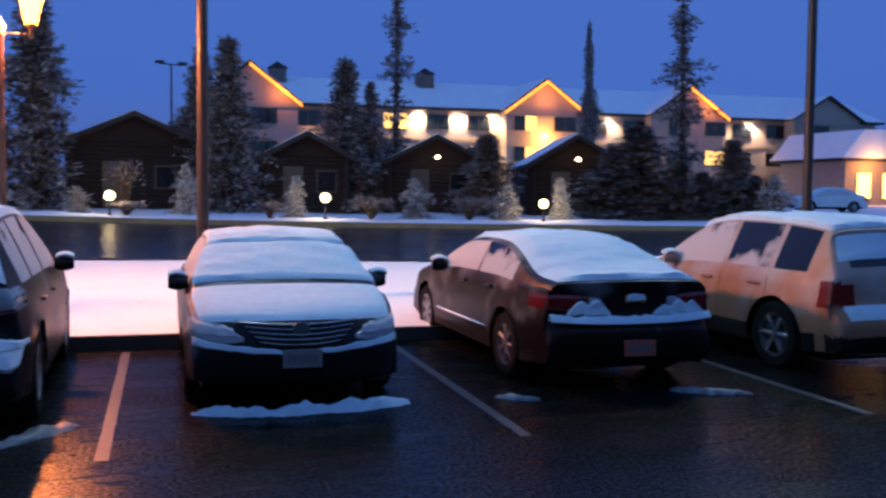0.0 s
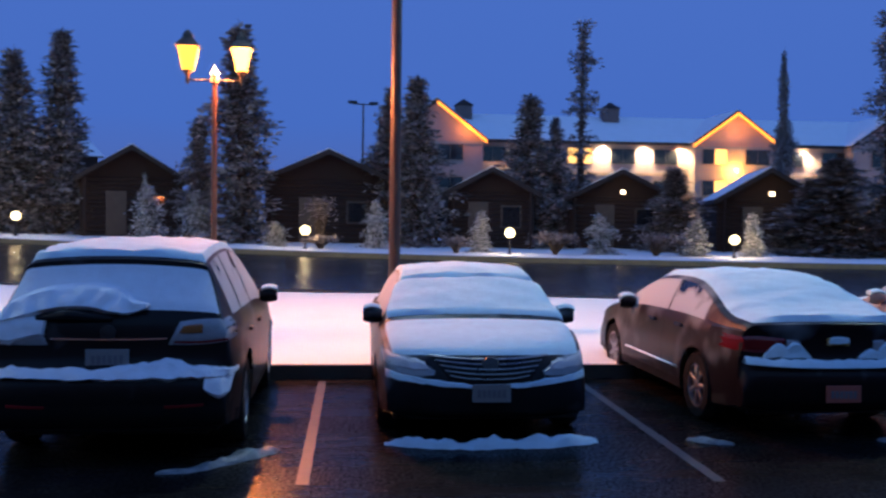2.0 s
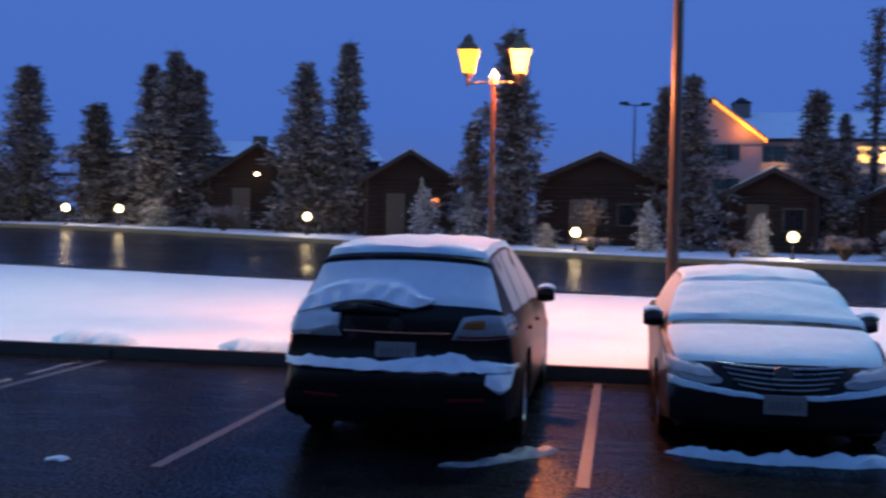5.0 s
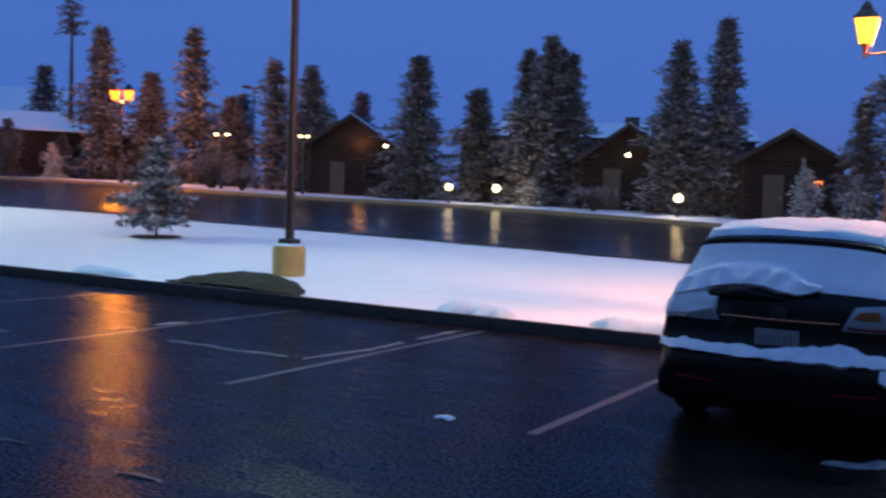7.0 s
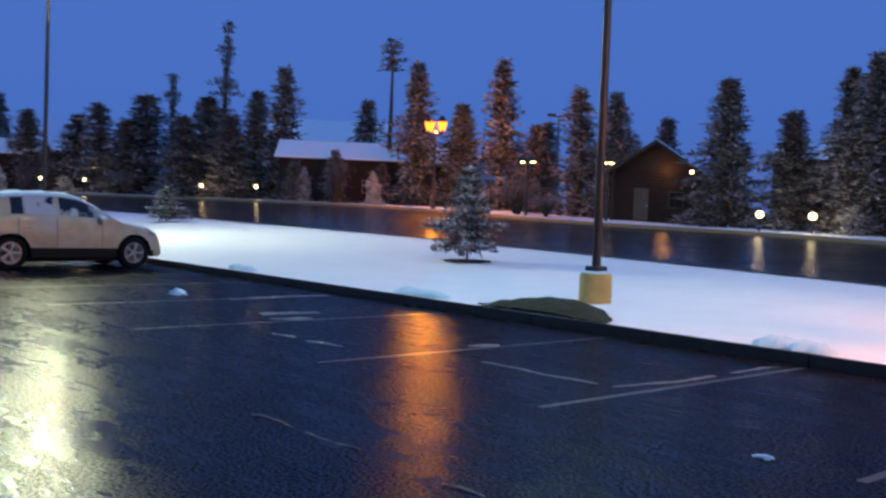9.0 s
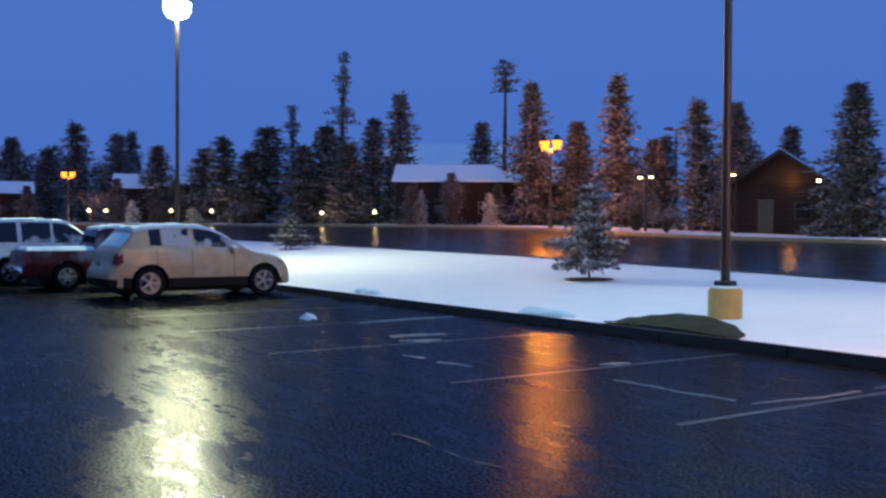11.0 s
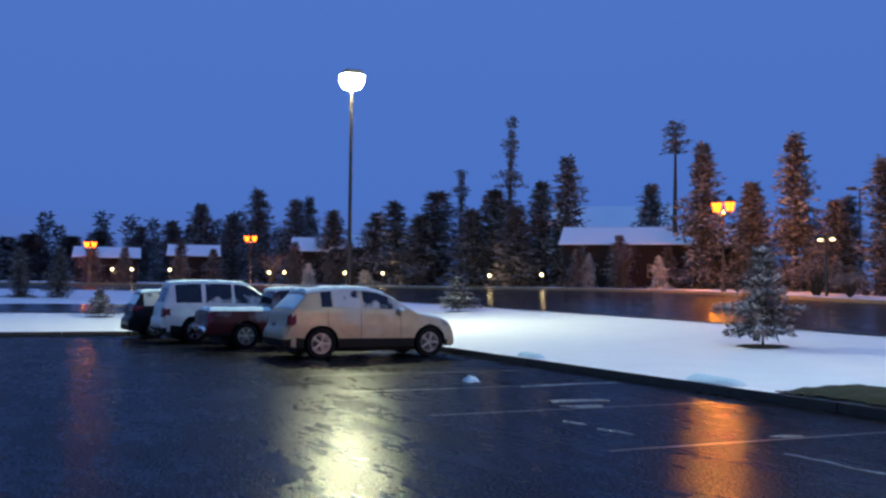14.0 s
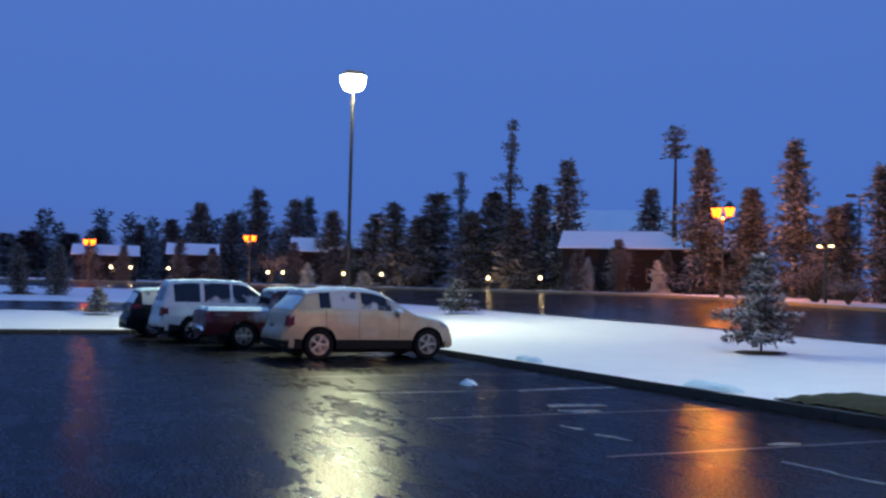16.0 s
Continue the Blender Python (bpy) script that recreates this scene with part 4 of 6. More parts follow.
PICKUP = dict(name="pickup_truck", category="pickup truck", length=5.4, width=1.92, sill=0.36, belt=(1.02, 1.06), lean=0.34, bow=(0.03, 0.2), wheel_r=0.39, wheels=(1.15, 4.3), seed=23.0,
              top=[(0.0, 0.52), (-0.12, 0.54), (-0.12, 0.66), (0.0, 0.70), (0.02, 1.10), (0.05, 1.13), (0.9, 1.13), (1.92, 1.13), (1.98, 1.22), (2.08, 1.72), (2.4, 1.80), (3.2, 1.78), (3.9, 1.18), (4.1, 1.13), (4.95, 1.05), (5.2, 0.9), (5.3, 0.65), (5.28, 0.45), (5.2, 0.38)],
              windscreen=(3.22, 3.86), rear_glass=(1.99, 2.07), side_windows=((2.2, 2.8), (2.88, 3.7)),
              snow=[(0.04, 1.95, 20, 30, 0.07), (2.12, 3.2, 19, 30, 0.05), (3.2, 4.9, 20, 30, 0.04)], rime=(HALF_RIMED, DARK_GLASS),
              lamps=[("tail_light", TAIL_RED, 0.80, 0.99, -0.15, 0.16, 0.74, 1.04, 0.01), ("bumper", CHROME, 0, 0.95, -0.2, -0.03, 0.5, 0.7, 0.008), ("headlight", CLEAR_LENS, 0.55, 0.92, 4.9, 5.4, 0.72, 0.92, 0.006)],
              seams=(2.84, 3.75), handles=((3.05, 1.0),), mirror=(3.65, 1.12), plates=((-0.14, 0.54, 0, PLATE),), spokes=6)

def parked(x, y, turn, squat=0.94, size=1.0):
    """Where a car stands: its tail, its heading, how low it sits on the sloping lot and its size."""
    return pose(x, y, 0, 0, 0, turn) @ Matrix.Diagonal((size, size, size * squat, 1))


near_row = "cars in the near row"
suv = car("dark suv with snow on its roof and rear window", SUV, parked(-1.70, 7.30, 1), PAINT_DARK, near_row)
skin(suv, "tail_light", CLEAR_LENS, [(0.43, 0.945), (0.62, 0.94), (0.80, 0.955), (0.92, 0.985)], [(0.51, 1.125), (0.66, 1.145), (0.80, 1.145), (0.92, 1.13)], 0.022, both=True)
skin(suv, "turn_lens", AMBER, [(0.50, 1.03), (0.59, 1.02), (0.68, 1.03)], [(0.54, 1.10), (0.61, 1.115), (0.68, 1.115)], 0.032)
skin(suv, "lens_divider", TAIL_RED, [(0.47, 0.955), (0.66, 0.95), (0.86, 0.975)], [(0.47, 0.98), (0.66, 0.975), (0.86, 0.995)], 0.030)
skin(suv, "red_reflector", TAIL_RED, [(0.42, 0.46), (0.55, 0.46), (0.70, 0.47)], [(0.42, 0.49), (0.55, 0.49), (0.70, 0.50)], 0.012, both=True)
skin(suv, "tailgate_trim", CHROME, [(-0.42, 0.985), (0, 0.98), (0.42, 0.985)], [(-0.42, 1.003), (0, 0.998), (0.42, 1.003)], 0.016)
skin(suv, "snow_cover", PALE_TAIL_SNOW, [(-0.92, 0.70), (-0.5, 0.69), (0.0, 0.68), (0.5, 0.68), (0.92, 0.70)], [(-0.92, 0.76), (-0.6, 0.78), (-0.1, 0.76), (0.2, 0.80), (0.45, 0.85), (0.6, 0.79), (0.92, 0.75)], 0.05, "snow lying along the bumper", ragged=0.022, seed=4)
skin(suv, "snow_cover", PALE_TAIL_SNOW, [(0.70, 0.60), (0.79, 0.52), (0.88, 0.58)], [(0.70, 0.70), (0.80, 0.71), (0.90, 0.71)], 0.035, "snow hanging from the bumper", ragged=0.02, seed=14)
skin(suv, "snow_clump", PALE_TAIL_SNOW, [(-0.88, 1.09), (-0.62, 1.14), (-0.45, 1.20), (-0.2, 1.22), (0.02, 1.18), (0.14, 1.17), (0.28, 1.24)], [(-0.84, 1.20), (-0.66, 1.34), (-0.35, 1.43), (0.0, 1.42), (0.12, 1.34), (0.17, 1.29), (0.28, 1.265)], 0.07, "clump of snow on the rear window", ragged=0.007, seed=24)
skin(suv, "snow_cover", PALE_TAIL_SNOW, [(-0.94, 0.93), (-0.75, 0.94), (-0.46, 1.02)], [(-0.93, 1.18), (-0.7, 1.19), (-0.44, 1.15)], 0.04, "snow over the tail lamp", ragged=0.015, seed=34)
part("tail_badge", Shape().lathe([(0.06, 0), (0.055, 0.012), (0.001, 0.018)], 16, pose(0, 0.125, 1.045, 90)), IRON, suv)
part("wiper", Shape().tube([(-0.52, 0.17, 1.15), (-0.30, 0.12, 1.185), (0.02, 0.15, 1.15)], [.02, .04, .02]), BLACK_TRIM, suv)
sedan = car("blue-grey sedan, bonnet and windscreen white with snow", SEDAN, parked(1.20, 12.35, 180), PAINT_GREY, near_row)
skin(sedan, "headlight", CLEAR_LENS, [(0.45, 0.62), (0.58, 0.59), (0.74, 0.60), (0.87, 0.66)], [(0.44, 0.655), (0.56, 0.73), (0.70, 0.785), (0.87, 0.80)], 0.025, nose=True, both=True)
skin(sedan, "snow_dusting", RIME, [(0.50, 0.66), (0.64, 0.65), (0.86, 0.69)], [(0.52, 0.715), (0.68, 0.775), (0.86, 0.79)], 0.034, "rime over the headlamp", nose=True, ragged=0.02, seed=8, both=True)
skin(sedan, "snow_cover", CAR_SNOW, [(-0.84, 0.575), (-0.55, 0.54), (-0.3, 0.525), (0, 0.515), (0.3, 0.525), (0.55, 0.54), (0.84, 0.575)], [(-0.84, 0.65), (-0.55, 0.60), (-0.3, 0.565), (0, 0.55), (0.3, 0.565), (0.55, 0.60), (0.84, 0.65)], 0.03, "thin snow along the bumper", nose=True, ragged=0.012, seed=5)
skin(sedan, "grille", BLACK_TRIM, [(-0.34, 0.60), (-0.15, 0.565), (0.15, 0.565), (0.34, 0.60)], [(-0.47, 0.775), (-0.2, 0.75), (0.2, 0.75), (0.47, 0.775)], 0.012, nose=True)
for z, w in ((0.595, 0.33), (0.635, 0.37), (0.675, 0.41), (0.715, 0.44)):
    skin(sedan, "grille_slat", DIM_CHROME, [(-w, z + .026), (-0.15, z), (0.15, z), (w, z + .026)], [(-w, z + .037), (-0.15, z + .013), (0.15, z + .013), (w, z + .037)], 0.024, nose=True)
skin(sedan, "grille_rim", DIM_CHROME, [(-0.50, 0.775), (-0.2, 0.752), (0.2, 0.752), (0.50, 0.775)], [(-0.50, 0.79), (-0.2, 0.768), (0.2, 0.768), (0.50, 0.79)], 0.024, nose=True)
part("badge", Shape().lathe([(0.075, 0), (0.065, 0.014), (0.001, 0.02)], 16, pose(0, 4.475, 0.715, -68)), IRON, sedan)
for x in (-0.28, 0.22):
    part("wiper", Shape().tube([(x - 0.25, 3.44, 1.03), (x, 3.44, 1.035), (x + 0.3, 3.36, 1.085)], [.014, .016, .012]), BLACK_TRIM, sedan)
saloon = car("dark brown sedan with a thick snow sheet over roof and boot", SALOON, parked(4.22, 7.95, 1), PAINT_MAROON, near_row)
skin(saloon, "tail_light", TAIL_RED, [(0.47, 0.80), (0.65, 0.78), (0.86, 0.80)], [(0.45, 0.92), (0.66, 0.94), (0.86, 0.93)], 0.02, both=True)
skin(saloon, "reverse_light", CLEAR_LENS, [(0.32, 0.80), (0.38, 0.795), (0.45, 0.80)], [(0.33, 0.90), (0.38, 0.91), (0.44, 0.91)], 0.016, both=True)
for x, h in ((-0.52, .12), (-0.38, .14), (0.30, .06), (0.46, .13), (0.60, .10)):
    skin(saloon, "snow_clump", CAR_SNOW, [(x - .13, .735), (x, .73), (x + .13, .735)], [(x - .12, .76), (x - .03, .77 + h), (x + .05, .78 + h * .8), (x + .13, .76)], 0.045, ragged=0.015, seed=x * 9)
bumper_snow(saloon, [(-0.80, 0.16, 0.72), (-0.4, 0.06, 0.70), (0, 0.04, 0.70), (0.4, 0.06, 0.70), (0.80, 0.16, 0.72)], [.08, .12, .12, .12, .08], [.03, .035, .04, .04, .03], 5)
part("badge", Shape().box(0.20, 0.02, 0.07, pose(0, 0.085, 0.86), 0.006), GOLD, saloon)
skin(saloon, "snow_clump", CAR_SNOW, [(-0.10, 0.875), (0, 0.87), (0.10, 0.875)], [(-0.08, 0.93), (0, 0.95), (0.09, 0.93)], 0.03, "snow on the boot badge", ragged=0.01, seed=61)
for sgn in (-1, 1):
    part("side_moulding", Shape().box(0.014, 1.75, 0.03, pose(sgn * 0.893, 2.4, 0.44), 0.004), CHROME, saloon)
wagon = car("tan crossover with frosted windows and a snowy roof", WAGON, parked(7.15, 7.85, 1, 0.905), PAINT_TAN, near_row)
far_row = "cars in the far row"
car("pale gold crossover with snow on its windows", CROSSOVER, parked(-25.0, 6.03, 3, 1.0, 1.08), PAINT_CREAM, far_row)
car("dark red pickup truck with snow in its bed", PICKUP, parked(-29.51, 5.02, 3, 1.0), PAINT_RED, far_row)
car("white suv with a roof covered in snow", LONG_SUV, parked(-32.91, 4.11, 3, 1.08), PAINT_WHITE, far_row)
last = car("dark crossover with red tail lamps and a snowy roof", dict(SUV, seed=31.0), parked(-36.4, 3.5, 3, 1.0), PAINT_DARK, far_row)
skin(last, "tail_light", TAIL_RED, [(0.43, 0.945), (0.62, 0.94), (0.80, 0.955), (0.92, 0.985)], [(0.51, 1.125), (0.66, 1.145), (0.80, 1.145), (0.92, 1.13)], 0.022, both=True)


# ---- lamps ----
def lantern_shapes(s):
    """A tapered four-sided street lantern with a hood, hanging tail and finial; s is its scale."""
    def ring(h, z):
        return [(-h * s, -h * s, z * s), (h * s, -h * s, z * s), (h * s, h * s, z * s), (-h * s, h * s, z * s)]
    glass = Shape().loft([ring(0.085, 0.14), ring(0.155, 0.50)])
    cage = Shape()
    for a, b in ((-1, -1), (1, -1), (1, 1), (-1, 1)):
        cage.tube([(a * 0.088 * s, b * 0.088 * s, 0.13 * s), (a * 0.16 * s, b * 0.16 * s, 0.51 * s)], [0.011 * s] * 2, 5)
    hood = Shape().loft([ring(0.185, 0.50), ring(0.18, 0.53), ring(0.09, 0.64), ring(0.075, 0.70), ring(0.05, 0.74), ring(0.02, 0.78)])
    tail = Shape().lathe([(0.05 * s, 0.13 * s), (0.085 * s, 0.14 * s), (0.06 * s, 0.10 * s), (0.035 * s, 0.05 * s), (0.03 * s, -0.06 * s), (0.005 * s, -0.09 * s)], 10)
    return glass, cage, hood, tail


def double_lantern(x, y, z0, height, spread, turn, scale, radius, glass_mat, watts, label, group):
    root = thing("street_lamp", pose(x, y, z0, 0, 0, turn), label, "street lamp", group)
    post = Shape().lathe([(radius * 2.0, 0), (radius * 2.0, 0.25), (radius * 1.35, 0.32), (radius * 1.15, 0.9), (radius, 1.0), (radius * 0.8, height - 0.12), (radius * 1.3, height - 0.1), (radius * 1.3, height - 0.03), (radius * 0.7, height)], 14)
    part("post", post, POST, root, smooth=True)
    part("finial", Shape().lathe([(0.06 * scale, height), (0.075 * scale, height + 0.035 * scale), (0.04 * scale, height + 0.08 * scale), (0.025 * scale, height + 0.12 * scale), (0.003, height + 0.17 * scale)], 10), CAR_SNOW, root, "snow-capped finial")
    for sgn in (-1, 1):
        arm = Shape().tube([(0, 0, height - 0.07), (sgn * spread * 0.45, 0, height - 0.06), (sgn * spread * 0.8, 0, height - 0.07), (sgn * spread, 0, height - 0.05)], [.02 * scale, .018 * scale, .018 * scale, .02 * scale], 6)
        part("arm", arm, IRON, root, smooth=True)
        glass, cage, hood, tail = lantern_shapes(scale)
        base = pose(sgn * spread, 0, height - 0.05)
        bright = sgn > 0 if scale < 1.5 else sgn < 0
        for nm, shp, mt in (("lantern_pane", glass, glass_mat if scale > 1.5 else GLARE_GLASS if bright else LANTERN_GLASS), ("cage", cage, IRON), ("hood", hood, IRON), ("tail", tail, POST)):
            ob = part(nm, shp, mt, root)
            ob.matrix_basis = base
            if nm in ("lantern_pane", "cage"):
                ob.visible_shadow = False
        c = root.matrix_basis @ Vector((sgn * spread, 0, height - 0.05 + 0.33 * scale))
        point_light("lantern_light", c, watts if bright else watts * 0.25, SODIUM if scale < 1.5 else DEEP_SODIUM, 0.09 * scale)
    return root


W_Z = 0.22
double_lantern(-1.86, 13.95, W_Z, 3.62, 0.365, 4, 0.86, 0.043, LANTERN_GLASS, 1400, "brown lamp post with two lit amber lanterns on the snow bank", "lantern posts")
double_lantern(-49.3, 41.2, ground_z(-49.3, 41.2), 4.95, 0.50, 14, 1.55, 0.08, STREET_GLASS, 2500, "tall lamp post with two glowing orange lanterns across the road", "lantern posts")
for x, y, h in ((-102.5, 22.9, 4.4), (-111.7, 7.5, 3.7), (-116, -4, 4.2)):
    double_lantern(x, y, ground_z(x, y), h, 0.4, 60, 1.55, 0.08, STREET_GLASS, 300, "distant lamp post with glowing orange lanterns", "lantern posts")


def lot_pole(x, y, height, label, watts, base_paint=None):
    z = ground_z(x, y)
    root = thing("light_pole", pose(x, y, z - 0.03), label, "light pole", "parking lot light poles")
    shape = Shape().lathe([(0.30, 0), (0.30, 0.50), (0.27, 0.56), (0.001, 0.565)], 20)
    part("base", shape, base_paint or KERB, root, "yellow-painted concrete base" if base_paint else "", smooth=True)
    part("base_snow", Shape().lathe([(0.24, 0.563), (0.20, 0.60), (0.001, 0.62)], 16), CAR_SNOW, root)
    part("flange", Shape().box(0.30, 0.30, 0.12, pose(0, 0, 0.57), 0.02), IRON, root)
    shaft = Shape().lathe([(0.085, 0.6), (0.062, height)], 12)
    part("shaft", shaft, LAMP_POLE, root, smooth=True)
    part("lamp_head", Shape().box(0.62, 0.75, 0.20, pose(0, 0, height - 0.14), 0.04), IRON, root)
    if watts:
        # lens wider than its head, its size standing in for the lamp's glare
        part("lamp_lens", Shape().lathe([(0.52, height - 0.15), (0.50, height - 0.42), (0.36, height - 0.66), (0.001, height - 0.78)], 18), FLOOD_GLASS, root, "oversized glaring white lens").visible_shadow = False
        point_light("flood_light", (x, y, z + height - 0.7), watts, HALIDE if watts > 2000 else COOL, 0.28)
    return root


lot_pole(-11.8, 13.75, 9.4, "tall brown light pole on a yellow concrete base in the snow", 600, BASE_YELLOW)
lot_pole(0.68, 14.2, 9.4, "tall brown light pole standing in the snow bank", 470)
lot_pole(10.5, 14.15, 9.4, "tall brown light pole standing in the snow bank", 470)
lot_pole(-37.0, 12.15, 10.4, "tall light pole with a glaring white floodlight", 6200)


def far_pole(x, y, h, arm, lit, label):
    """A slim pole with two heads on a cross arm."""
    z = ground_z(x, y)
    root = thing("light_pole", pose(x, y, z - 0.03, 0, 0, 20), label, "light pole", "far light poles")
    part("shaft", Shape().lathe([(0.10, 0), (0.06, h)], 10), IRON, root, smooth=True)
    part("cross_arm", Shape().box(2 * arm, 0.08, 0.08, pose(0, 0, h - 0.1)), IRON, root)
    for sgn in (-1, 1):
        hd = part("lamp_head", Shape().box(0.62, 0.40, 0.20, pose(sgn * arm, 0, h - 0.05), 0.04), IRON, root)
        if lit:
            part("lens", Shape().box(0.24, 0.20, 0.10, pose(sgn * arm, 0, h - 0.15), 0.02), POLE_LENS, hd, "lit lens").visible_shadow = False


far_pole(0.7, 70.2, 9.2, 0.8, False, "slim dark pole with two flood heads behind the cabins")
far_pole(-51.0, 54.8, 7.4, 0.6, False, "slim dark pole with two flood heads among the trees")
far_pole(-42.1, 42.6, 3.4, 0.35, True, "short pole with two lit heads beside the road")
far_pole(-37.2, 44.3, 3.5, 0.2, True, "short pole with lit heads beside the cabins")


def globe_lamp(x, y, h, r, watts):
    z = ground_z(x, y)
    root = thing("globe_lamp", pose(x, y, z), "low garden lamp with a lit round globe in the snow", "garden lamp", "garden globe lamps")
    part("stem", Shape().lathe([(0.09, -0.05), (0.09, 0.04), (0.04, 0.06), (0.04, h - r * 1.05), (0.09, h - r), (0.08, h - r * 0.8)], 10), IRON, root, smooth=True)
    prof = [(max(0.002, r * math.sin(math.pi * k / 10)), h - r * math.cos(math.pi * k / 10)) for k in range(11)]
    part("globe", Shape().lathe(prof, 16), GLOBE_GLASS, root, smooth=True).visible_shadow = False
    point_light("globe_light", (x, y, z + h), watts, WARM, r)


for x, y, h in ((-1.79, 38.3, .72), (5.95, 36.3, .8), (14.6, 36.1, .68), (-26.0, 42.4, .8), (-23.2, 42.3, .82), (-13.5, 40.8, .8)):
    globe_lamp(x, y, h, 0.19, 110)
for x, y, h in ((-79.3, 39.6, 1.05), (-72.7, 41.3, 1.1), (-97.0, 31.6, 1.3), (-93.2, 34.4, 1.3), (-106.6, 15.2, 1.5), (-108.2, 11.5, 1.5), (-109.4, 9.6, 1.5), (-102.0, 24.8, 1.3), (-101.0, 26.2, 1.3)):
    globe_lamp(x, y, h, 0.17, 110)


# ---- conifers ----
def tuft(shape, rnd, c, way, size, wide):
    """One spray of needles: a slim leaf-shaped blade pointing along way."""
    tip = c + way * size
    across = way.cross(Vector((rnd.uniform(-1, 1), rnd.uniform(-1, 1), rnd.uniform(-1, 1))))
    if across.length < 1e-4:
        return
    across = across.normalized() * size * wide
    shape.add([c - way * size * 0.25, c + way * size * 0.3 + across, tip, c + way * size * 0.3 - across], [(0, 1, 2, 3)])


def conifer(seed, height, radius, clear, shape, tufts, frost, drop=0.35, gap=1.0, size=0.22, per=9, point=1.0):
    """A trunk with limbs, a crown of needle sprays in loose clumps along each limb, and the snow lying on them."""
    rnd = random.Random(seed)
    trunk = Shape()
    lean, bend = rnd.uniform(-0.025, 0.025), rnd.uniform(-0.02, 0.02)

    def axis(z):
        u = z / height
        return Vector((lean * z, bend * z * (1 - u), z))

    trunk.tube([tuple(axis(z * height)) for z in (0, 0.3, 0.6, 0.85, 1.0)], [height * 0.014, height * 0.011, height * 0.008, height * 0.004, 0.004], 7)
    crown, snow = Shape(), Shape()
    wave = rnd.uniform(0, 9)
    z = clear * height
    while z < height * 0.985:
        u = (z - clear * height) / (height * (1 - clear))
        reach = radius * shape(u, rnd) * min(1.0, 0.12 + 3.2 * (1 - u)) ** point
        n = max(3, int(tufts * (0.35 + reach / radius)))
        a0 = rnd.uniform(0, 6.28)
        for i in range(n):
            a = a0 + 6.283 * i / n + rnd.uniform(-0.4, 0.4)
            # whole sides of the crown stand out or fall back
            lobe = 1 + 0.75 * noise.noise(Vector((math.cos(a) * 1.1 + wave, math.sin(a) * 1.1, u * 5.0)))
            ln = reach * lobe * rnd.uniform(0.55, 1.1)
            if ln < 0.04:
                continue
            d = Vector((math.cos(a), math.sin(a), 0))
            p0 = axis(z)
            sag = drop * rnd.uniform(0.5, 1.4) * (1.2 - 1.3 * u)
            trunk.tube([tuple(p0), tuple(p0 + d * ln * 0.8 + Vector((0, 0, -sag * ln * 0.6)))], [0.010 + 0.008 * ln, 0.004], 3)
            steps = max(2, min(6, int(ln / (size * 1.5)) + 1))
            for k in range(steps):
                t = (k + 0.8) / steps
                c = p0 + d * ln * t + Vector((0, 0, -sag * ln * t * t))
                puff = size * rnd.uniform(0.7, 1.25) * (0.8 + 0.5 * t)
                for q in range(per):
                    out = Vector((rnd.gauss(0, 1), rnd.gauss(0, 1), rnd.gauss(0.1, 0.7))).normalized()
                    way = (out + d * 0.55).normalized()
                    tuft(crown, rnd, c + out * puff * rnd.uniform(0.1, 0.9), way, size * rnd.uniform(0.55, 1.15), rnd.uniform(0.16, 0.30))
                    if rnd.random() < frost * 0.45 * (0.4 + 0.6 * t):
                        flat = Vector((way.x, way.y, way.z * 0.25)).normalized()
                        e = c + Vector((out.x, out.y, abs(out.z))) * puff * rnd.uniform(0.3, 0.95) + Vector((0, 0, 0.03))
                        side = Vector((-flat.y, flat.x, 0)) * size * rnd.uniform(0.16, 0.34)
                        snow.add([e - flat * size * 0.35, e + side, e + flat * size * rnd.uniform(0.4, 0.8), e - side], [(0, 1, 2, 3)])
        z += gap * height * rnd.uniform(0.018, 0.036) * (1.4 if height < 4 else 1.0) * (1.25 - 0.5 * u)
    return trunk, crown, snow


def cone(u, r):
    return max(0.08, (1 - u) ** 0.75) * r.uniform(0.75, 1.1) * (0.95 if u > 0.1 else 0.75)


def spire(u, r):
    return max(0.06, (1 - u) ** 0.9) * r.uniform(0.7, 1.15)


def column(u, r):
    return max(0.08, min(0.95, 1.5 * (1 - u) ** 0.85)) * r.uniform(0.7, 1.0) * (0.86 + 0.14 * math.sin(u * 17))


def lodgepole(u, r):
    return max(0.08, 0.98 * (1 - u) ** 0.66) * r.uniform(0.6, 1.15) * (0.84 + 0.16 * math.sin(u * 23 + 1.0))


def tufted(u, r):
    plate = 1.0 if math.sin(u * 27 + 0.6) > -0.1 else 0.16
    return (0.45 + 0.5 * (1 - u)) * plate * r.uniform(0.55, 1.1)


def ragged(u, r):
    return max(0.08, (1 - u) ** 0.6) * r.uniform(0.5, 1.15)


def flagged(u, r):
    return math.sin(math.pi * (0.12 + 0.8 * u)) ** 0.6 * r.uniform(0.45, 1.0)


KINDS = {}


def tree_kind(key, name, label, group, seed, height, radius, clear, shape, tufts, frost, drop=0.35, gap=1.0, size=0.22, per=9, point=1.0):
    root = thing(name, pose(0, -200, 0), label, "tree", group)
    trunk, crown, snow = conifer(seed, height, radius, clear, shape, tufts, frost, drop, gap, size, per, point)
    part("trunk", trunk, BARK, root, smooth=True)
    part("crown", crown, FROSTY_NEEDLE if key == "small_spruce" else NEEDLE, root)
    if snow.v:
        part("snow_load", snow, FROST if height > 4 else LOAD, root, "frost and snow on the boughs")["kind"] = "stuff"
    KINDS.setdefault(key, []).append((root, height, radius))


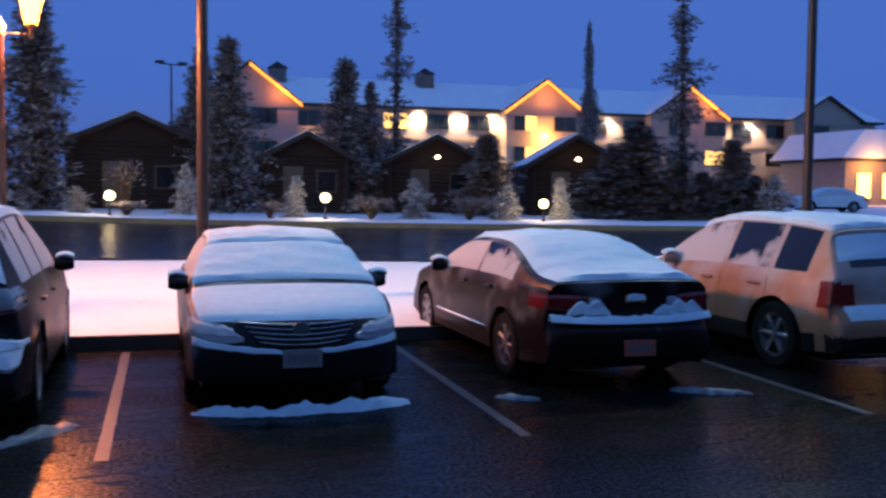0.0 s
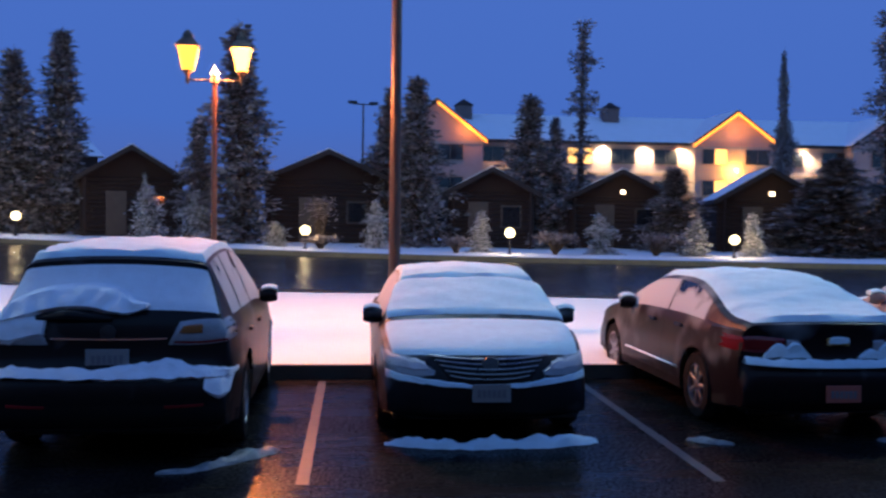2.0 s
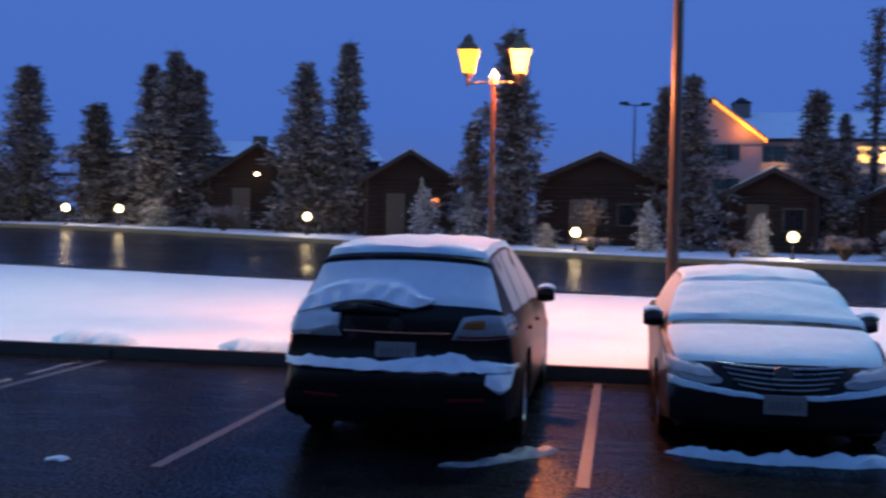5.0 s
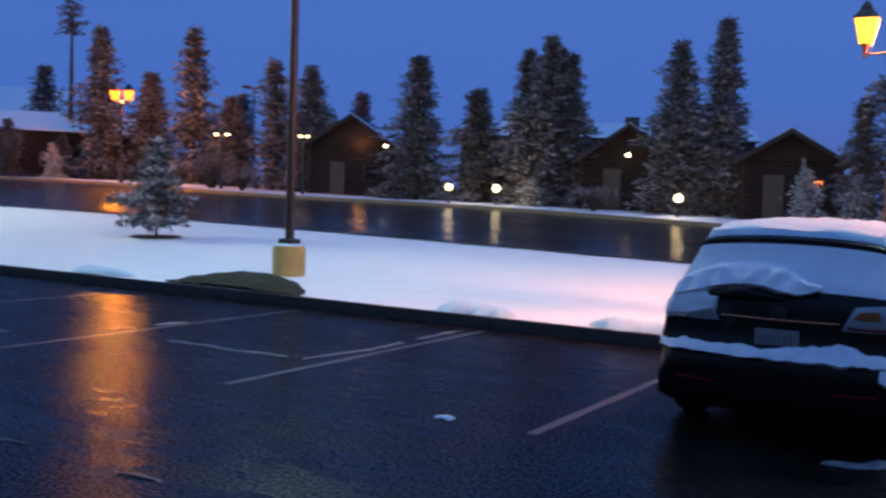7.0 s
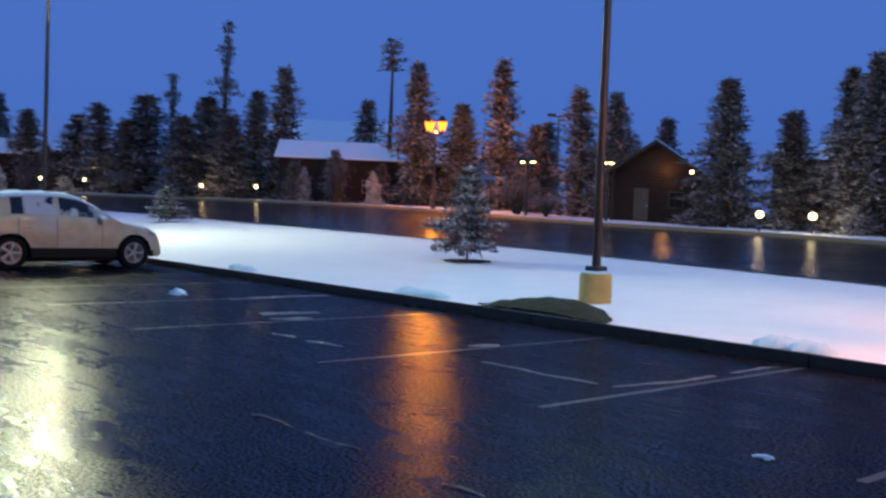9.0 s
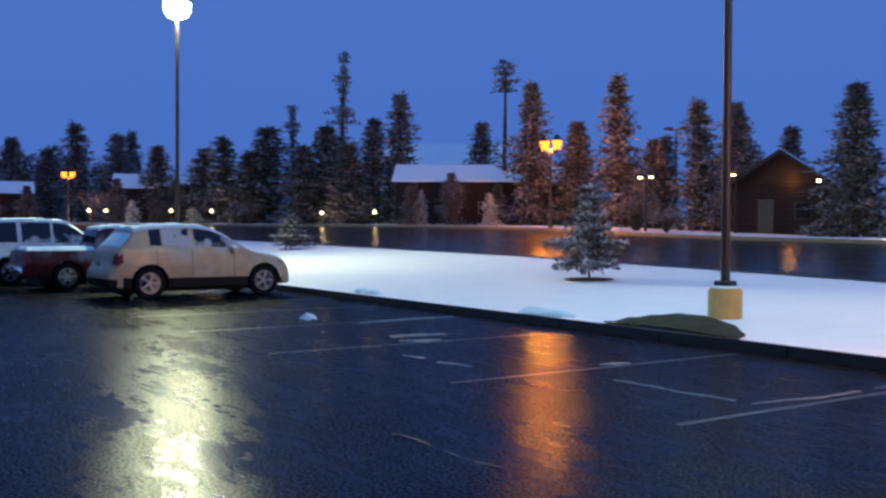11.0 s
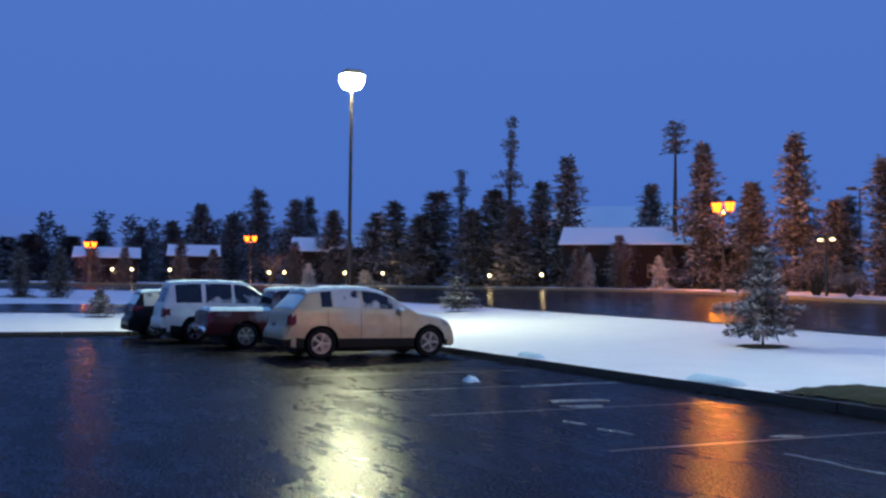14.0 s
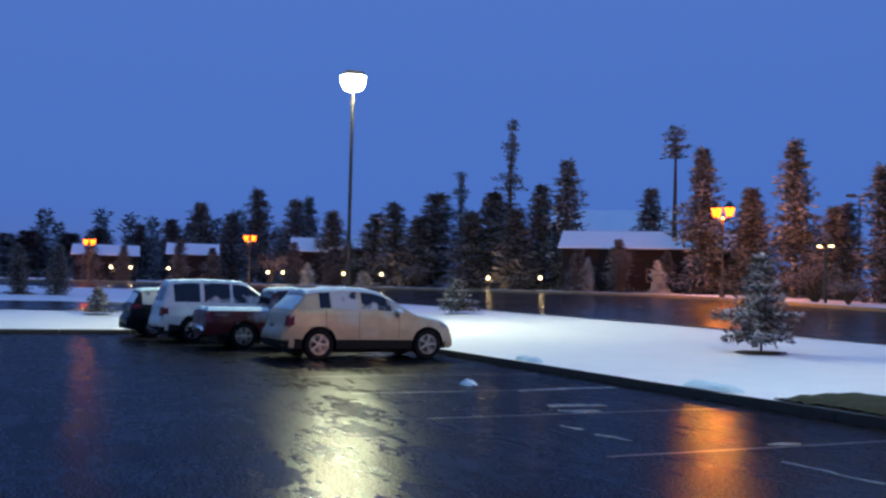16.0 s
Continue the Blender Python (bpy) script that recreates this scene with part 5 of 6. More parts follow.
for sd, form in ((1, lodgepole), (2, column), (3, ragged), (4, lodgepole)):
    tree_kind("spruce", "spruce_tree", "tall dark conifer dusted with snow", "tall roadside conifers", sd, 9.0, 1.5, 0.04, form, 9, 0.55, 0.28, 0.9, 0.20, 16, 0.6)
for sd, form in ((21, column), (22, lodgepole), (23, cone)):
    tree_kind("far_spruce", "spruce_tree", "distant dark conifer dusted with snow", "distant conifers", sd, 9.0, 1.5, 0.03, form, 7, 0.45, 0.28, 1.2, 0.26, 13, 0.6)
for sd in (5, 6):
    tree_kind("pine", "pine_tree", "tall thin pine with sparse tufted branches", "tall thin pines", sd, 12.0, 1.3, 0.25, tufted, 6, 0.35, 0.05, 0.9, 0.20, 11, 0.5)
for sd in (8, 9):
    tree_kind("small_spruce", "young_spruce", "young spruce white with snow on the verge", "young spruces", sd, 2.2, 0.85, 0.04, spire, 7, 2.0, 0.22, 1.35, 0.12, 9)
tree_kind("bank_spruce", "young_spruce", "small snow-laden spruce standing on the snow bank", "bank spruces", 11, 2.6, 1.15, 0.17, ragged, 8, 3.2, 0.0, 2.3, 0.18, 17)
tree_kind("flag_pine", "pine_tree", "tall bare-trunked pine with a tuft at its top", "tall thin pines", 19, 14.0, 1.0, 0.80, flagged, 6, 0.2, -0.05, 1.1, 0.24, 12, 0.5)
USED = {}


def plant(key, x, y, h, w):
    i = USED.get(key, 0)
    USED[key] = i + 1
    root, height, radius = KINDS[key][i % len(KINDS[key])]
    k = w / 2 / radius
    z = ground_z(x, y) - 0.03
    m = pose(x, y, z, 0, 0, (i * 137) % 360) @ Matrix.Diagonal((k, k, h / height, 1))
    if i < len(KINDS[key]):
        root.matrix_basis = m
    else:
        keep = root.scale.copy()
        root.scale = (1, 1, 1)
        copy_thing(root, m)
        root.scale = keep


def spruce(x, y, h, w):
    plant("spruce" if math.hypot(x, y) < 66 else "far_spruce", x, y, h, w * 1.6)


def pine(x, y, h, w):
    plant("pine", x, y, h, w * 1.15)


def flag_pine(x, y, h, w):
    plant("flag_pine", x, y, h, w * 1.0)


def small_spruce(x, y, h, w):
    plant("small_spruce", x, y, max(h, 0.8), w)


def bank_spruce(x, y, h, w):
    plant("bank_spruce", x, y, h, w)
    z = ground_z(x, y)
    ring = Shape()
    n = 20
    ring.v = [(x, y, z + 0.06)] + [(x + (0.75 + 0.2 * noise.noise(Vector((x, k, 0)))) * math.cos(6.283 * k / n), y + 0.65 * math.sin(6.283 * k / n), ground_z(x + 0.75 * math.cos(6.283 * k / n), y + 0.65 * math.sin(6.283 * k / n)) + 0.03) for k in range(n)]
    ring.f = [(0, 1 + k, 1 + (k + 1) % n) for k in range(n)]
    tagged(part("bare_soil", ring, TURF), "dark patch on the snow under the small spruce", "soil", kind="stuff")


def shrub(x, y, h, w):
    """A leafless bush: arching twigs that carry frost."""
    rnd = random.Random(int(x * 31 + y * 17))
    root = thing("shrub", pose(x, y, ground_z(x, y) - 0.02), "bare shrub with frosted arching twigs", "shrub", "frosted shrubs")
    tw, fr = Shape(), Shape()
    for i in range(70):
        a, t = rnd.uniform(0, 6.283), rnd.uniform(0.2, 1.0)
        d = Vector((math.cos(a), math.sin(a), 0))
        p = [d * 0.05, d * w * 0.22 * t + Vector((0, 0, h * rnd.uniform(0.45, 0.7))), d * w * 0.42 * t + Vector((0, 0, h * rnd.uniform(0.7, 1.05))), d * w * 0.58 * t + Vector((0, 0, h * rnd.uniform(0.35, 0.95)))]
        tw.tube([tuple(q) for q in p], [0.018, 0.012, 0.008, 0.004], 3)
        for k in range(9):
            b = p[1].lerp(p[2], k / 5) if k < 5 else p[2].lerp(p[3], (k - 4) / 4)
            v = Vector((rnd.uniform(-1, 1), rnd.uniform(-1, 1), rnd.uniform(-0.3, 0.8))).normalized() * rnd.uniform(0.08, 0.22)
            s2 = v.cross(Vector((0, 0, 1))).normalized() * 0.035
            fr.add([b, b + v * 0.6 + s2, b + v, b + v * 0.6 - s2], [(0, 1, 2, 3)])
    part("branchwork", tw, BARK, root)["kind"] = "stuff"
    part("frost", fr, TWIG, root, "frosted twig tips")["kind"] = "stuff"


spruce(-21.9, 46.8, 8.5, 2.9)
spruce(-15.1, 45.8, 8.6, 2.9)
spruce(-13.4, 46.5, 9.7, 2.7)
spruce(-4.9, 43.9, 9.9, 3.3)
spruce(-6.8, 43.4, 5.5, 2.0)
spruce(1.6, 46.0, 7.6, 2.1)
spruce(2.9, 44.6, 7.9, 2.6)
spruce(8.4, 46.0, 7.5, 3.0)
spruce(10.0, 47.1, 6.5, 1.7)
pine(11.6, 49.1, 11.7, 2.6)
spruce(25.7, 56.3, 11.9, 1.0)
pine(23.4, 40.7, 10.9, 2.7)
spruce(20.6, 39.5, 4.3, 3.9)
spruce(14.3, 42.3, 3.9, 2.6)
spruce(21.7, 38.2, 2.7, 2.3)
spruce(19.6, 40.6, 3.5, 2.1)
spruce(23.9, 37.6, 3.6, 2.3)
spruce(22.8, 38.0, 2.2, 2.0)
spruce(25.0, 37.3, 2.0, 1.8)
spruce(-61.0, 49.2, 11.8, 3.6)
spruce(-52.7, 50.4, 11.5, 3.6)
spruce(-59.2, 52.4, 8.4, 3.2)
spruce(-49.1, 50.8, 6.5, 2.9)
spruce(-44.6, 50.4, 9.0, 3.3)
spruce(-41.8, 50.8, 8.7, 3.2)
spruce(-43.7, 58.4, 7.5, 3.0)
spruce(-31.7, 48.0, 8.7, 3.5)
spruce(-27.5, 47.9, 6.6, 3.4)
spruce(-24.3, 47.1, 8.6, 2.8)
spruce(-22.6, 46.1, 9.1, 3.0)
spruce(-21.5, 46.9, 8.2, 2.4)
flag_pine(-67.5, 51.2, 14.5, 2.9)
spruce(-137.2, 24.0, 11.3, 4.9)
spruce(-128.6, 30.3, 12.9, 5.4)
spruce(-121.5, 32.7, 11.0, 5.1)
spruce(-144.0, 20.9, 9.1, 5.1)
spruce(-99.9, 38.7, 9.5, 5.0)
spruce(-93.6, 40.0, 10.1, 6.5)
spruce(-82.7, 46.7, 10.6, 3.9)
spruce(-79.0, 47.6, 12.5, 4.3)
spruce(-74.4, 53.7, 9.8, 4.0)
spruce(-85.6, 42.9, 9.9, 5.0)
spruce(-105.1, 37.6, 8.5, 5.2)
spruce(-110.0, 34.4, 9.0, 4.7)
spruce(-57.5, 50.8, 8.4, 3.1)
spruce(-49.9, 52.0, 6.8, 3.4)
spruce(-134.3, 27.8, 9.7, 4.8)
spruce(-144.8, 23.8, 8.8, 5.1)
spruce(-93.5, 38.4, 7.6, 5.3)
spruce(-80.0, 43.1, 7.6, 4.8)
spruce(-86.0, 41.3, 7.9, 4.4)
spruce(-129.0, 37.0, 12.2, 3.9)
spruce(-150.6, 17.4, 8.4, 5.3)
spruce(-150.9, 2.6, 6.9, 7.9)
spruce(-156.8, -0.3, 6.6, 7.3)
spruce(-159.3, 7.6, 7.0, 7.4)
spruce(-157.6, 12.3, 8.0, 6.4)
pine(-95.0, 44.1, 12.8, 3.4)
pine(-85.1, 44.6, 17.2, 3.4)
# small
small_spruce(-8.5, 42.0, 2.6, 2.4)
small_spruce(-6.7, 42.5, 2.5, 2.0)
small_spruce(-3.1, 40.3, 1.1, 1.5)
small_spruce(1.0, 40.1, 2.2, 1.7)
small_spruce(5.1, 38.4, 1.8, 1.5)
small_spruce(9.8, 37.9, 1.8, 1.9)
small_spruce(13.5, 37.4, 1.6, 2.0)
small_spruce(25.2, 36.2, 2.2, 2.7)
small_spruce(15.7, 37.0, 1.9, 1.4)
small_spruce(-22.3, 44.4, 1.6, 2.2)
small_spruce(-9.5, 46.0, 3.2, 0.8)
small_spruce(-58.6, 43.1, 2.7, 2.2)
small_spruce(-67.7, 42.8, 3.1, 2.1)
small_spruce(-101.1, 28.9, 2.7, 2.4)
small_spruce(-96.2, 33.6, 1.8, 3.0)
spruce(-72.0, 0.4, 3.4, 1.7)
spruce(-71.9, 2.7, 3.5, 1.7)
bank_spruce(-20.5, 18.4, 2.7, 2.3)
bank_spruce(-47.7, 21.9, 1.9, 2.6)
# shrubs
shrub(-18.1, 42.5, 1.2, 3.0)
shrub(-1.2, 38.5, 0.5, 1.6)
shrub(7.9, 37.3, 0.8, 1.8)
shrub(4.0, 37.2, 0.6, 1.1)
shrub(11.8, 37.0, 0.9, 2.0)
shrub(-1.3, 40.5, 2.1, 1.4)
shrub(-43.7, 43.6, 2.3, 2.9)
shrub(-46.4, 43.4, 1.6, 2.9)
shrub(-41.4, 43.7, 1.3, 2.8)
shrub(-63.3, 43.1, 3.4, 2.7)
shrub(-43.7, 43.3, 1.9, 4.3)
shrub(-104.5, 25.7, 3.3, 3.8)
shrub(-40.5, 42.7, 1.3, 2.4)
shrub(-88.7, 36.6, 2.2, 3.3)
bank_spruce(-47.8, 3.6, 1.35, 1.7)
spruce(-68.5, 42.4, 3.6, 1.8)
spruce(-66.5, 45.0, 4.4, 2.2)
spruce(-64.2, 48.0, 3.4, 1.7)
spruce(-62.4, 50.4, 4.6, 2.3)
spruce(-60.5, 53.0, 3.8, 1.9)
spruce(-104.9, 38.6, 4.2, 2.1)
spruce(-106.2, 35.0, 5.0, 2.5)
spruce(-107.1, 33.1, 4.2, 2.1)
spruce(-108.2, 29.4, 5.0, 2.5)
spruce(-114.2, 21.2, 4.2, 2.1)
spruce(-114.8, 17.4, 5.0, 2.5)
spruce(-117.8, 11.9, 4.2, 2.1)
spruce(-118.1, 8.2, 5.0, 2.5)



# ---- far woods that close the view, too many to count ----
wood_rnd = random.Random(77)
wood_trunk, wood_crown = Shape(), Shape()
for sd in range(3):
    wt, wc, _ = conifer(40 + sd, 11.0, 2.2, 0.04, (cone, column, lodgepole)[sd], 4, 0.0, 0.25, 2.0, 0.8, 4)
    step = np.array([v[:] for v in wc.v])
    for i in range(46):
        az = radians(wood_rnd.uniform(38, 118))
        d = wood_rnd.uniform(150, 215)
        x, y = -math.sin(az) * d, math.cos(az) * d
        k = wood_rnd.uniform(0.7, 1.15)
        ca, sa = math.cos(i * 2.4), math.sin(i * 2.4)
        z = ground_z(x, y)
        moved = [(x + k * 1.2 * (ca * px - sa * py), y + k * 1.2 * (sa * px + ca * py), z + k * pz) for px, py, pz in step]
        wood_crown.add(moved, wc.f)
tagged(part("far_woods", wood_crown, NEEDLE), "dark conifer woods along the horizon", "woods", kind="stuff")


# ---- log cabins behind the far verge ----
def cabin(x, y, w, eave, ridge, depth, turn, lit=(), chimney=False, porch=False):
    z = ground_z(x, y) - 0.05
    root = thing("log_cabin", pose(x, y, z, 0, 0, turn), "small dark-stained log cabin with a gable to the road", "cabin", "roadside log cabins")
    if porch:
        tagged(root, "dark log cabin with an amber-lit porch gable")
    logs = int(eave / 0.2)
    for name, m, ln in (("front_wall", pose(-w / 2, 0, 0), w), ("back_wall", pose(-w / 2, depth, 0), w), ("side_wall", pose(-w / 2, 0, 0, 0, 0, 90), depth), ("side_wall", pose(w / 2, 0, 0, 0, 0, 90), depth)):
        r = eave / logs / 2
        outl = [(r * math.sin(t), (2 * i + 1) * r - r * math.cos(t)) for i in range(logs) for t in (0.25, 0.8, 1.57, 2.35, 2.9)]
        outl += [(-q, z) for q, z in reversed(outl)]
        sh = Shape().loft([[(xx, q[0], q[1]) for q in outl] for xx in (-0.12, ln + 0.12)])
        ob = part(name, sh, LOG, root)
        ob.matrix_basis = m
    for yy in (0.0, depth - 0.16):
        part("gable", Shape().prism([(-w / 2, eave), (w / 2, eave), (0, ridge - 0.05)], 0.16, pose(0, yy - 0.08 + 0.08, 0)), LOG, root)
    for sgn in (-1, 1):
        over = 0.35
        drop = (ridge - eave) / (w / 2) * over
        a, b = (0, ridge), (sgn * (w / 2 + over), eave - drop)
        t = 0.14
        roof = part("roof", Shape().prism([a, b, (b[0], b[1] + t), (0, ridge + t)], depth + 1.3, pose(0, -0.9, 0)), SHINGLE, root)
        part("roof_snow", Shape().prism([(0, ridge + t + 0.004), (b[0] * 0.98, b[1] + t + 0.012), (b[0] * 0.96, b[1] + t + 0.06), (0, ridge + t + 0.07)], depth + 0.9, pose(0, -0.5, 0)), SNOW, roof)
        part("bargeboard", Shape().prism([(0, ridge - 0.10), (b[0], b[1] - 0.10), (b[0], b[1] + 0.1), (0, ridge + 0.1)], 0.05, pose(0, -0.953, 0)), SHINGLE, root)
        part("porch_post", Shape().tube([(sgn * (w / 2 - 0.15), -0.8, 0), (sgn * (w / 2 - 0.15), -0.8, eave - 0.05)], [.08, .075], 7), LOG, root)
    dr = part("door", Shape().box(0.92, 0.08, 2.03, pose(-w * 0.16, -0.13, 0.12)), DOOR, root)
    part("door_handle", Shape().lathe([(0.03, 0), (0.03, 0.05), (0.001, 0.06)], 8, pose(-w * 0.16 + 0.36, -0.17, 1.1, 90)), CHROME, dr)
    wi = part("window", Shape().box(0.95, 0.07, 1.05, pose(w * 0.24, -0.12, 0.95)), DOOR, root)
    part("pane", Shape().box(0.80, 0.02, 0.90, pose(w * 0.24, -0.165, 1.02)), WINDOW_LIT if "window" in lit else DARK_GLASS, wi)
    if chimney:
        part("chimney", Shape().box(0.75, 0.6, 0.8, pose(0.1, 1.5, ridge - 0.2), 0.03), KERB, root)
    if "lamp" in lit or porch:
        lm = part("porch_lamp", Shape().box(0.20, 0.14, 0.16, pose(0.0 if not porch else w * 0.42, -0.95, eave - 0.1 + (0.25 if not porch else 0.0)), 0.02), glow("porch_bulb", (1, 0.75, 0.4), 9.0), root)
        lm.visible_shadow = False
    if porch:
        point_light("porch_light", root.matrix_basis @ Vector((w * 0.12, -0.55, eave + 0.1)), 30, (1, 0.45, 0.12), 0.3)
    return root


cabin(-18.3, 47.2, 4.9, 2.6, 4.3, 7, 20, lit=("lamp",), chimney=True)
cabin(-10.1, 46.1, 4.3, 2.8, 4.1, 7, 12)
cabin(-1.1, 45.5, 5.5, 3.0, 4.2, 8, 4)
cabin(6.4, 44.6, 3.8, 2.6, 3.6, 7, -4)
cabin(12.9, 46.0, 4.8, 2.5, 3.7, 6, -10, lit=("lamp",))
cabin(19.2, 43.6, 4.4, 2.5, 3.8, 7, -14, lit=("lamp",))
cabin(-37.5, 49.3, 5.3, 3.2, 5.0, 7, 30, porch=True)
cabin(-25.5, 52.0, 5.0, 2.7, 4.4, 7, 24, lit=("window",))


def long_house(x, y, ln, wide, eave, ridge, turn, label):
    """A low building with its ridge along the road and a snow-white roof."""
    z = ground_z(x, y) - 0.05
    root = thing("lodge", pose(x, y, z, 0, 0, turn), label, "lodge", "snow-roofed lodges")
    part("wall", Shape().box(ln, wide, eave, pose(0, wide / 2, 0)), LOG, root)
    for sgn in (0, 1):
        y0, y1 = wide / 2, (-0.5 if sgn == 0 else wide + 0.5)
        low = eave - 0.15
        roof = Shape().add([(-ln / 2 - 0.4, y0, ridge), (ln / 2 + 0.4, y0, ridge), (ln / 2 + 0.4, y1, low), (-ln / 2 - 0.4, y1, low), (-ln / 2 - 0.4, y0, ridge + 0.12), (ln / 2 + 0.4, y0, ridge + 0.12), (ln / 2 + 0.4, y1, low + 0.12), (-ln / 2 - 0.4, y1, low + 0.12)], [(0, 1, 2, 3), (7, 6, 5, 4), (0, 4, 5, 1), (1, 5, 6, 2), (2, 6, 7, 3), (3, 7, 4, 0)])
        rf = part("roof", roof, SHINGLE, root)
        sn = Shape().add([(-ln / 2 - 0.36, y0, ridge + 0.13), (ln / 2 + 0.36, y0, ridge + 0.13), (ln / 2 + 0.36, y1 * 0.98, low + 0.14), (-ln / 2 - 0.36, y1 * 0.98, low + 0.14), (-ln / 2 - 0.36, y0, ridge + 0.22), (ln / 2 + 0.36, y0, ridge + 0.22), (ln / 2 + 0.36, y1 * 0.98, low + 0.22), (-ln / 2 - 0.36, y1 * 0.98, low + 0.22)], [(7, 6, 5, 4), (0, 4, 5, 1), (1, 5, 6, 2), (2, 6, 7, 3), (3, 7, 4, 0)])
        part("roof_snow", sn, SNOW, rf)
    for k in range(int(ln / 3)):
        xx = -ln / 2 + 1.5 + k * 3
        wi = part("window", Shape().box(1.0, 0.08, 1.1, pose(xx, -0.03, 0.95)), FASCIA, root)
        part("pane", Shape().box(0.84, 0.02, 0.94, pose(xx, -0.08, 1.03)), DARK_GLASS, wi)
    for xx in (-ln / 2, ln / 2 - 0.15):
        part("gable", Shape().add([(xx, 0, eave), (xx, wide, eave), (xx, wide / 2, ridge), (xx + 0.15, 0, eave), (xx + 0.15, wide, eave), (xx + 0.15, wide / 2, ridge)], [(0, 1, 2), (5, 4, 3), (0, 3, 4, 1), (1, 4, 5, 2), (2, 5, 3, 0)]), LOG, root)
    return root


long_house(-66.5, 49.0, 16.0, 7, 3.7, 5.2, 53, "long dark lodge with a snow-white roof")
long_house(-108.5, 37.5, 7.0, 7, 4.3, 5.9, 66, "distant dark lodge with a snow-white roof")
long_house(-110.6, 31.8, 4.0, 7, 4.0, 5.6, 72, "distant dark lodge with a snow-white roof")
long_house(-117.5, 19.5, 5.5, 7, 3.3, 4.6, 80, "distant dark lodge with a snow-white roof")
long_house(-121, 10.0, 7.0, 7, 3.0, 4.2, 84, "distant dark lodge with a snow-white roof")
long_house(-96.0, 64.0, 14, 12, 7.0, 9.8, 55, "tall brown lodge with a snow-white roof behind the trees")
long_house(-34.0, 82.0, 26, 12, 5.6, 7.2, 24, "long lodge with a snow-white roof behind the cabins")


# ---- the hotel: three storeys, gables and lights under the eaves ----
HZ = 0.9
hotel = thing("hotel", pose(0, 84, HZ), "three-storey beige hotel with a snowy roof and lit gables", "hotel")
X0, X1, EAVE, RIDGE, DEEP = 3.0, 70.0, 8.3, 11.2, 14.0
wall = part("wall", Shape().box(X1 - X0, DEEP, EAVE, pose((X0 + X1) / 2, DEEP / 2, 0)), STUCCO, hotel)
for k, z in enumerate((2.75, 5.5)):
    part("floor_band", Shape().box(X1 - X0, 0.08, 0.22, pose((X0 + X1) / 2, -0.045, z - 0.1)), FASCIA, hotel)
part("ground_storey_panel", Shape().box(X1 - X0, 0.06, 2.3, pose((X0 + X1) / 2, -0.033, 0.2)), STUCCO_DARK, hotel)
roof = Shape().add([(X0 - .6, -0.7, EAVE), (X1 + .6, -0.7, EAVE), (X1 + .6, DEEP / 2, RIDGE), (X0 - .6, DEEP / 2, RIDGE), (X1 + .6, DEEP + .7, EAVE), (X0 - .6, DEEP + .7, EAVE), (X0 - .6, -0.7, EAVE - .2), (X1 + .6, -0.7, EAVE - .2), (X1 + .6, DEEP + .7, EAVE - .2), (X0 - .6, DEEP + .7, EAVE - .2)],
                   [(0, 1, 2, 3), (3, 2, 4, 5), (6, 7, 1, 0), (5, 4, 8, 9), (0, 3, 5, 9, 6), (1, 7, 8, 4, 2), (6, 9, 8, 7)])
rf = part("roof", roof, SHINGLE, hotel)
part("roof_snow", Shape().add([(X0 - .55, -0.66, EAVE + .03), (X1 + .55, -0.66, EAVE + .03), (X1 + .55, DEEP / 2, RIDGE + .12), (X0 - .55, DEEP / 2, RIDGE + .12), (X1 + .55, DEEP + .66, EAVE + .03), (X0 - .55, DEEP + .66, EAVE + .03)], [(0, 1, 2, 3), (3, 2, 4, 5)]), SNOW, rf)
for gx, hw, top, rope in ((7.0, 4.3, 11.4, 1), (33.2, 3.95, 10.95, 2), (47.7, 4.1, 10.9, 1), (63.0, 4.1, 10.5, 0)):
    part("gable_wall", Shape().prism([(gx - hw + .3, 0), (gx + hw - .3, 0), (gx + hw - .3, EAVE), (gx, top - .15), (gx - hw + .3, EAVE)], 1.6, pose(0, -1.6, 0)), STUCCO, hotel)
    part("gable_trim", Shape().box(2 * hw - .5, 0.12, 0.22, pose(gx, -1.665, EAVE - 0.55)), PLATE, hotel, "pale board across the foot of the gable")
    for sgn in (-1, 1):
        slope = (top - EAVE + 0.2) / hw
        b = (gx + sgn * hw, top - slope * hw)
        gr = part("gable_roof", Shape().prism([(gx, top), b, (b[0], b[1] + .16), (gx, top + .16)], 8.4, pose(0, -2.1, 0)), SHINGLE, hotel)
        part("roof_snow", Shape().prism([(gx, top + .165), (b[0], b[1] + .165), (b[0], b[1] + .24), (gx, top + .26)], 8.2, pose(0, -1.95, 0)), SNOW, gr)
        if rope == 2 or (rope == 1 and sgn > 0):
            part("rope_light", Shape().prism([(gx, top - .30), (b[0], b[1] - .30), (b[0], b[1] - .01), (gx, top - .01)], 0.05, pose(0, -2.16, 0)), ROPE, hotel, "glowing orange rope light")
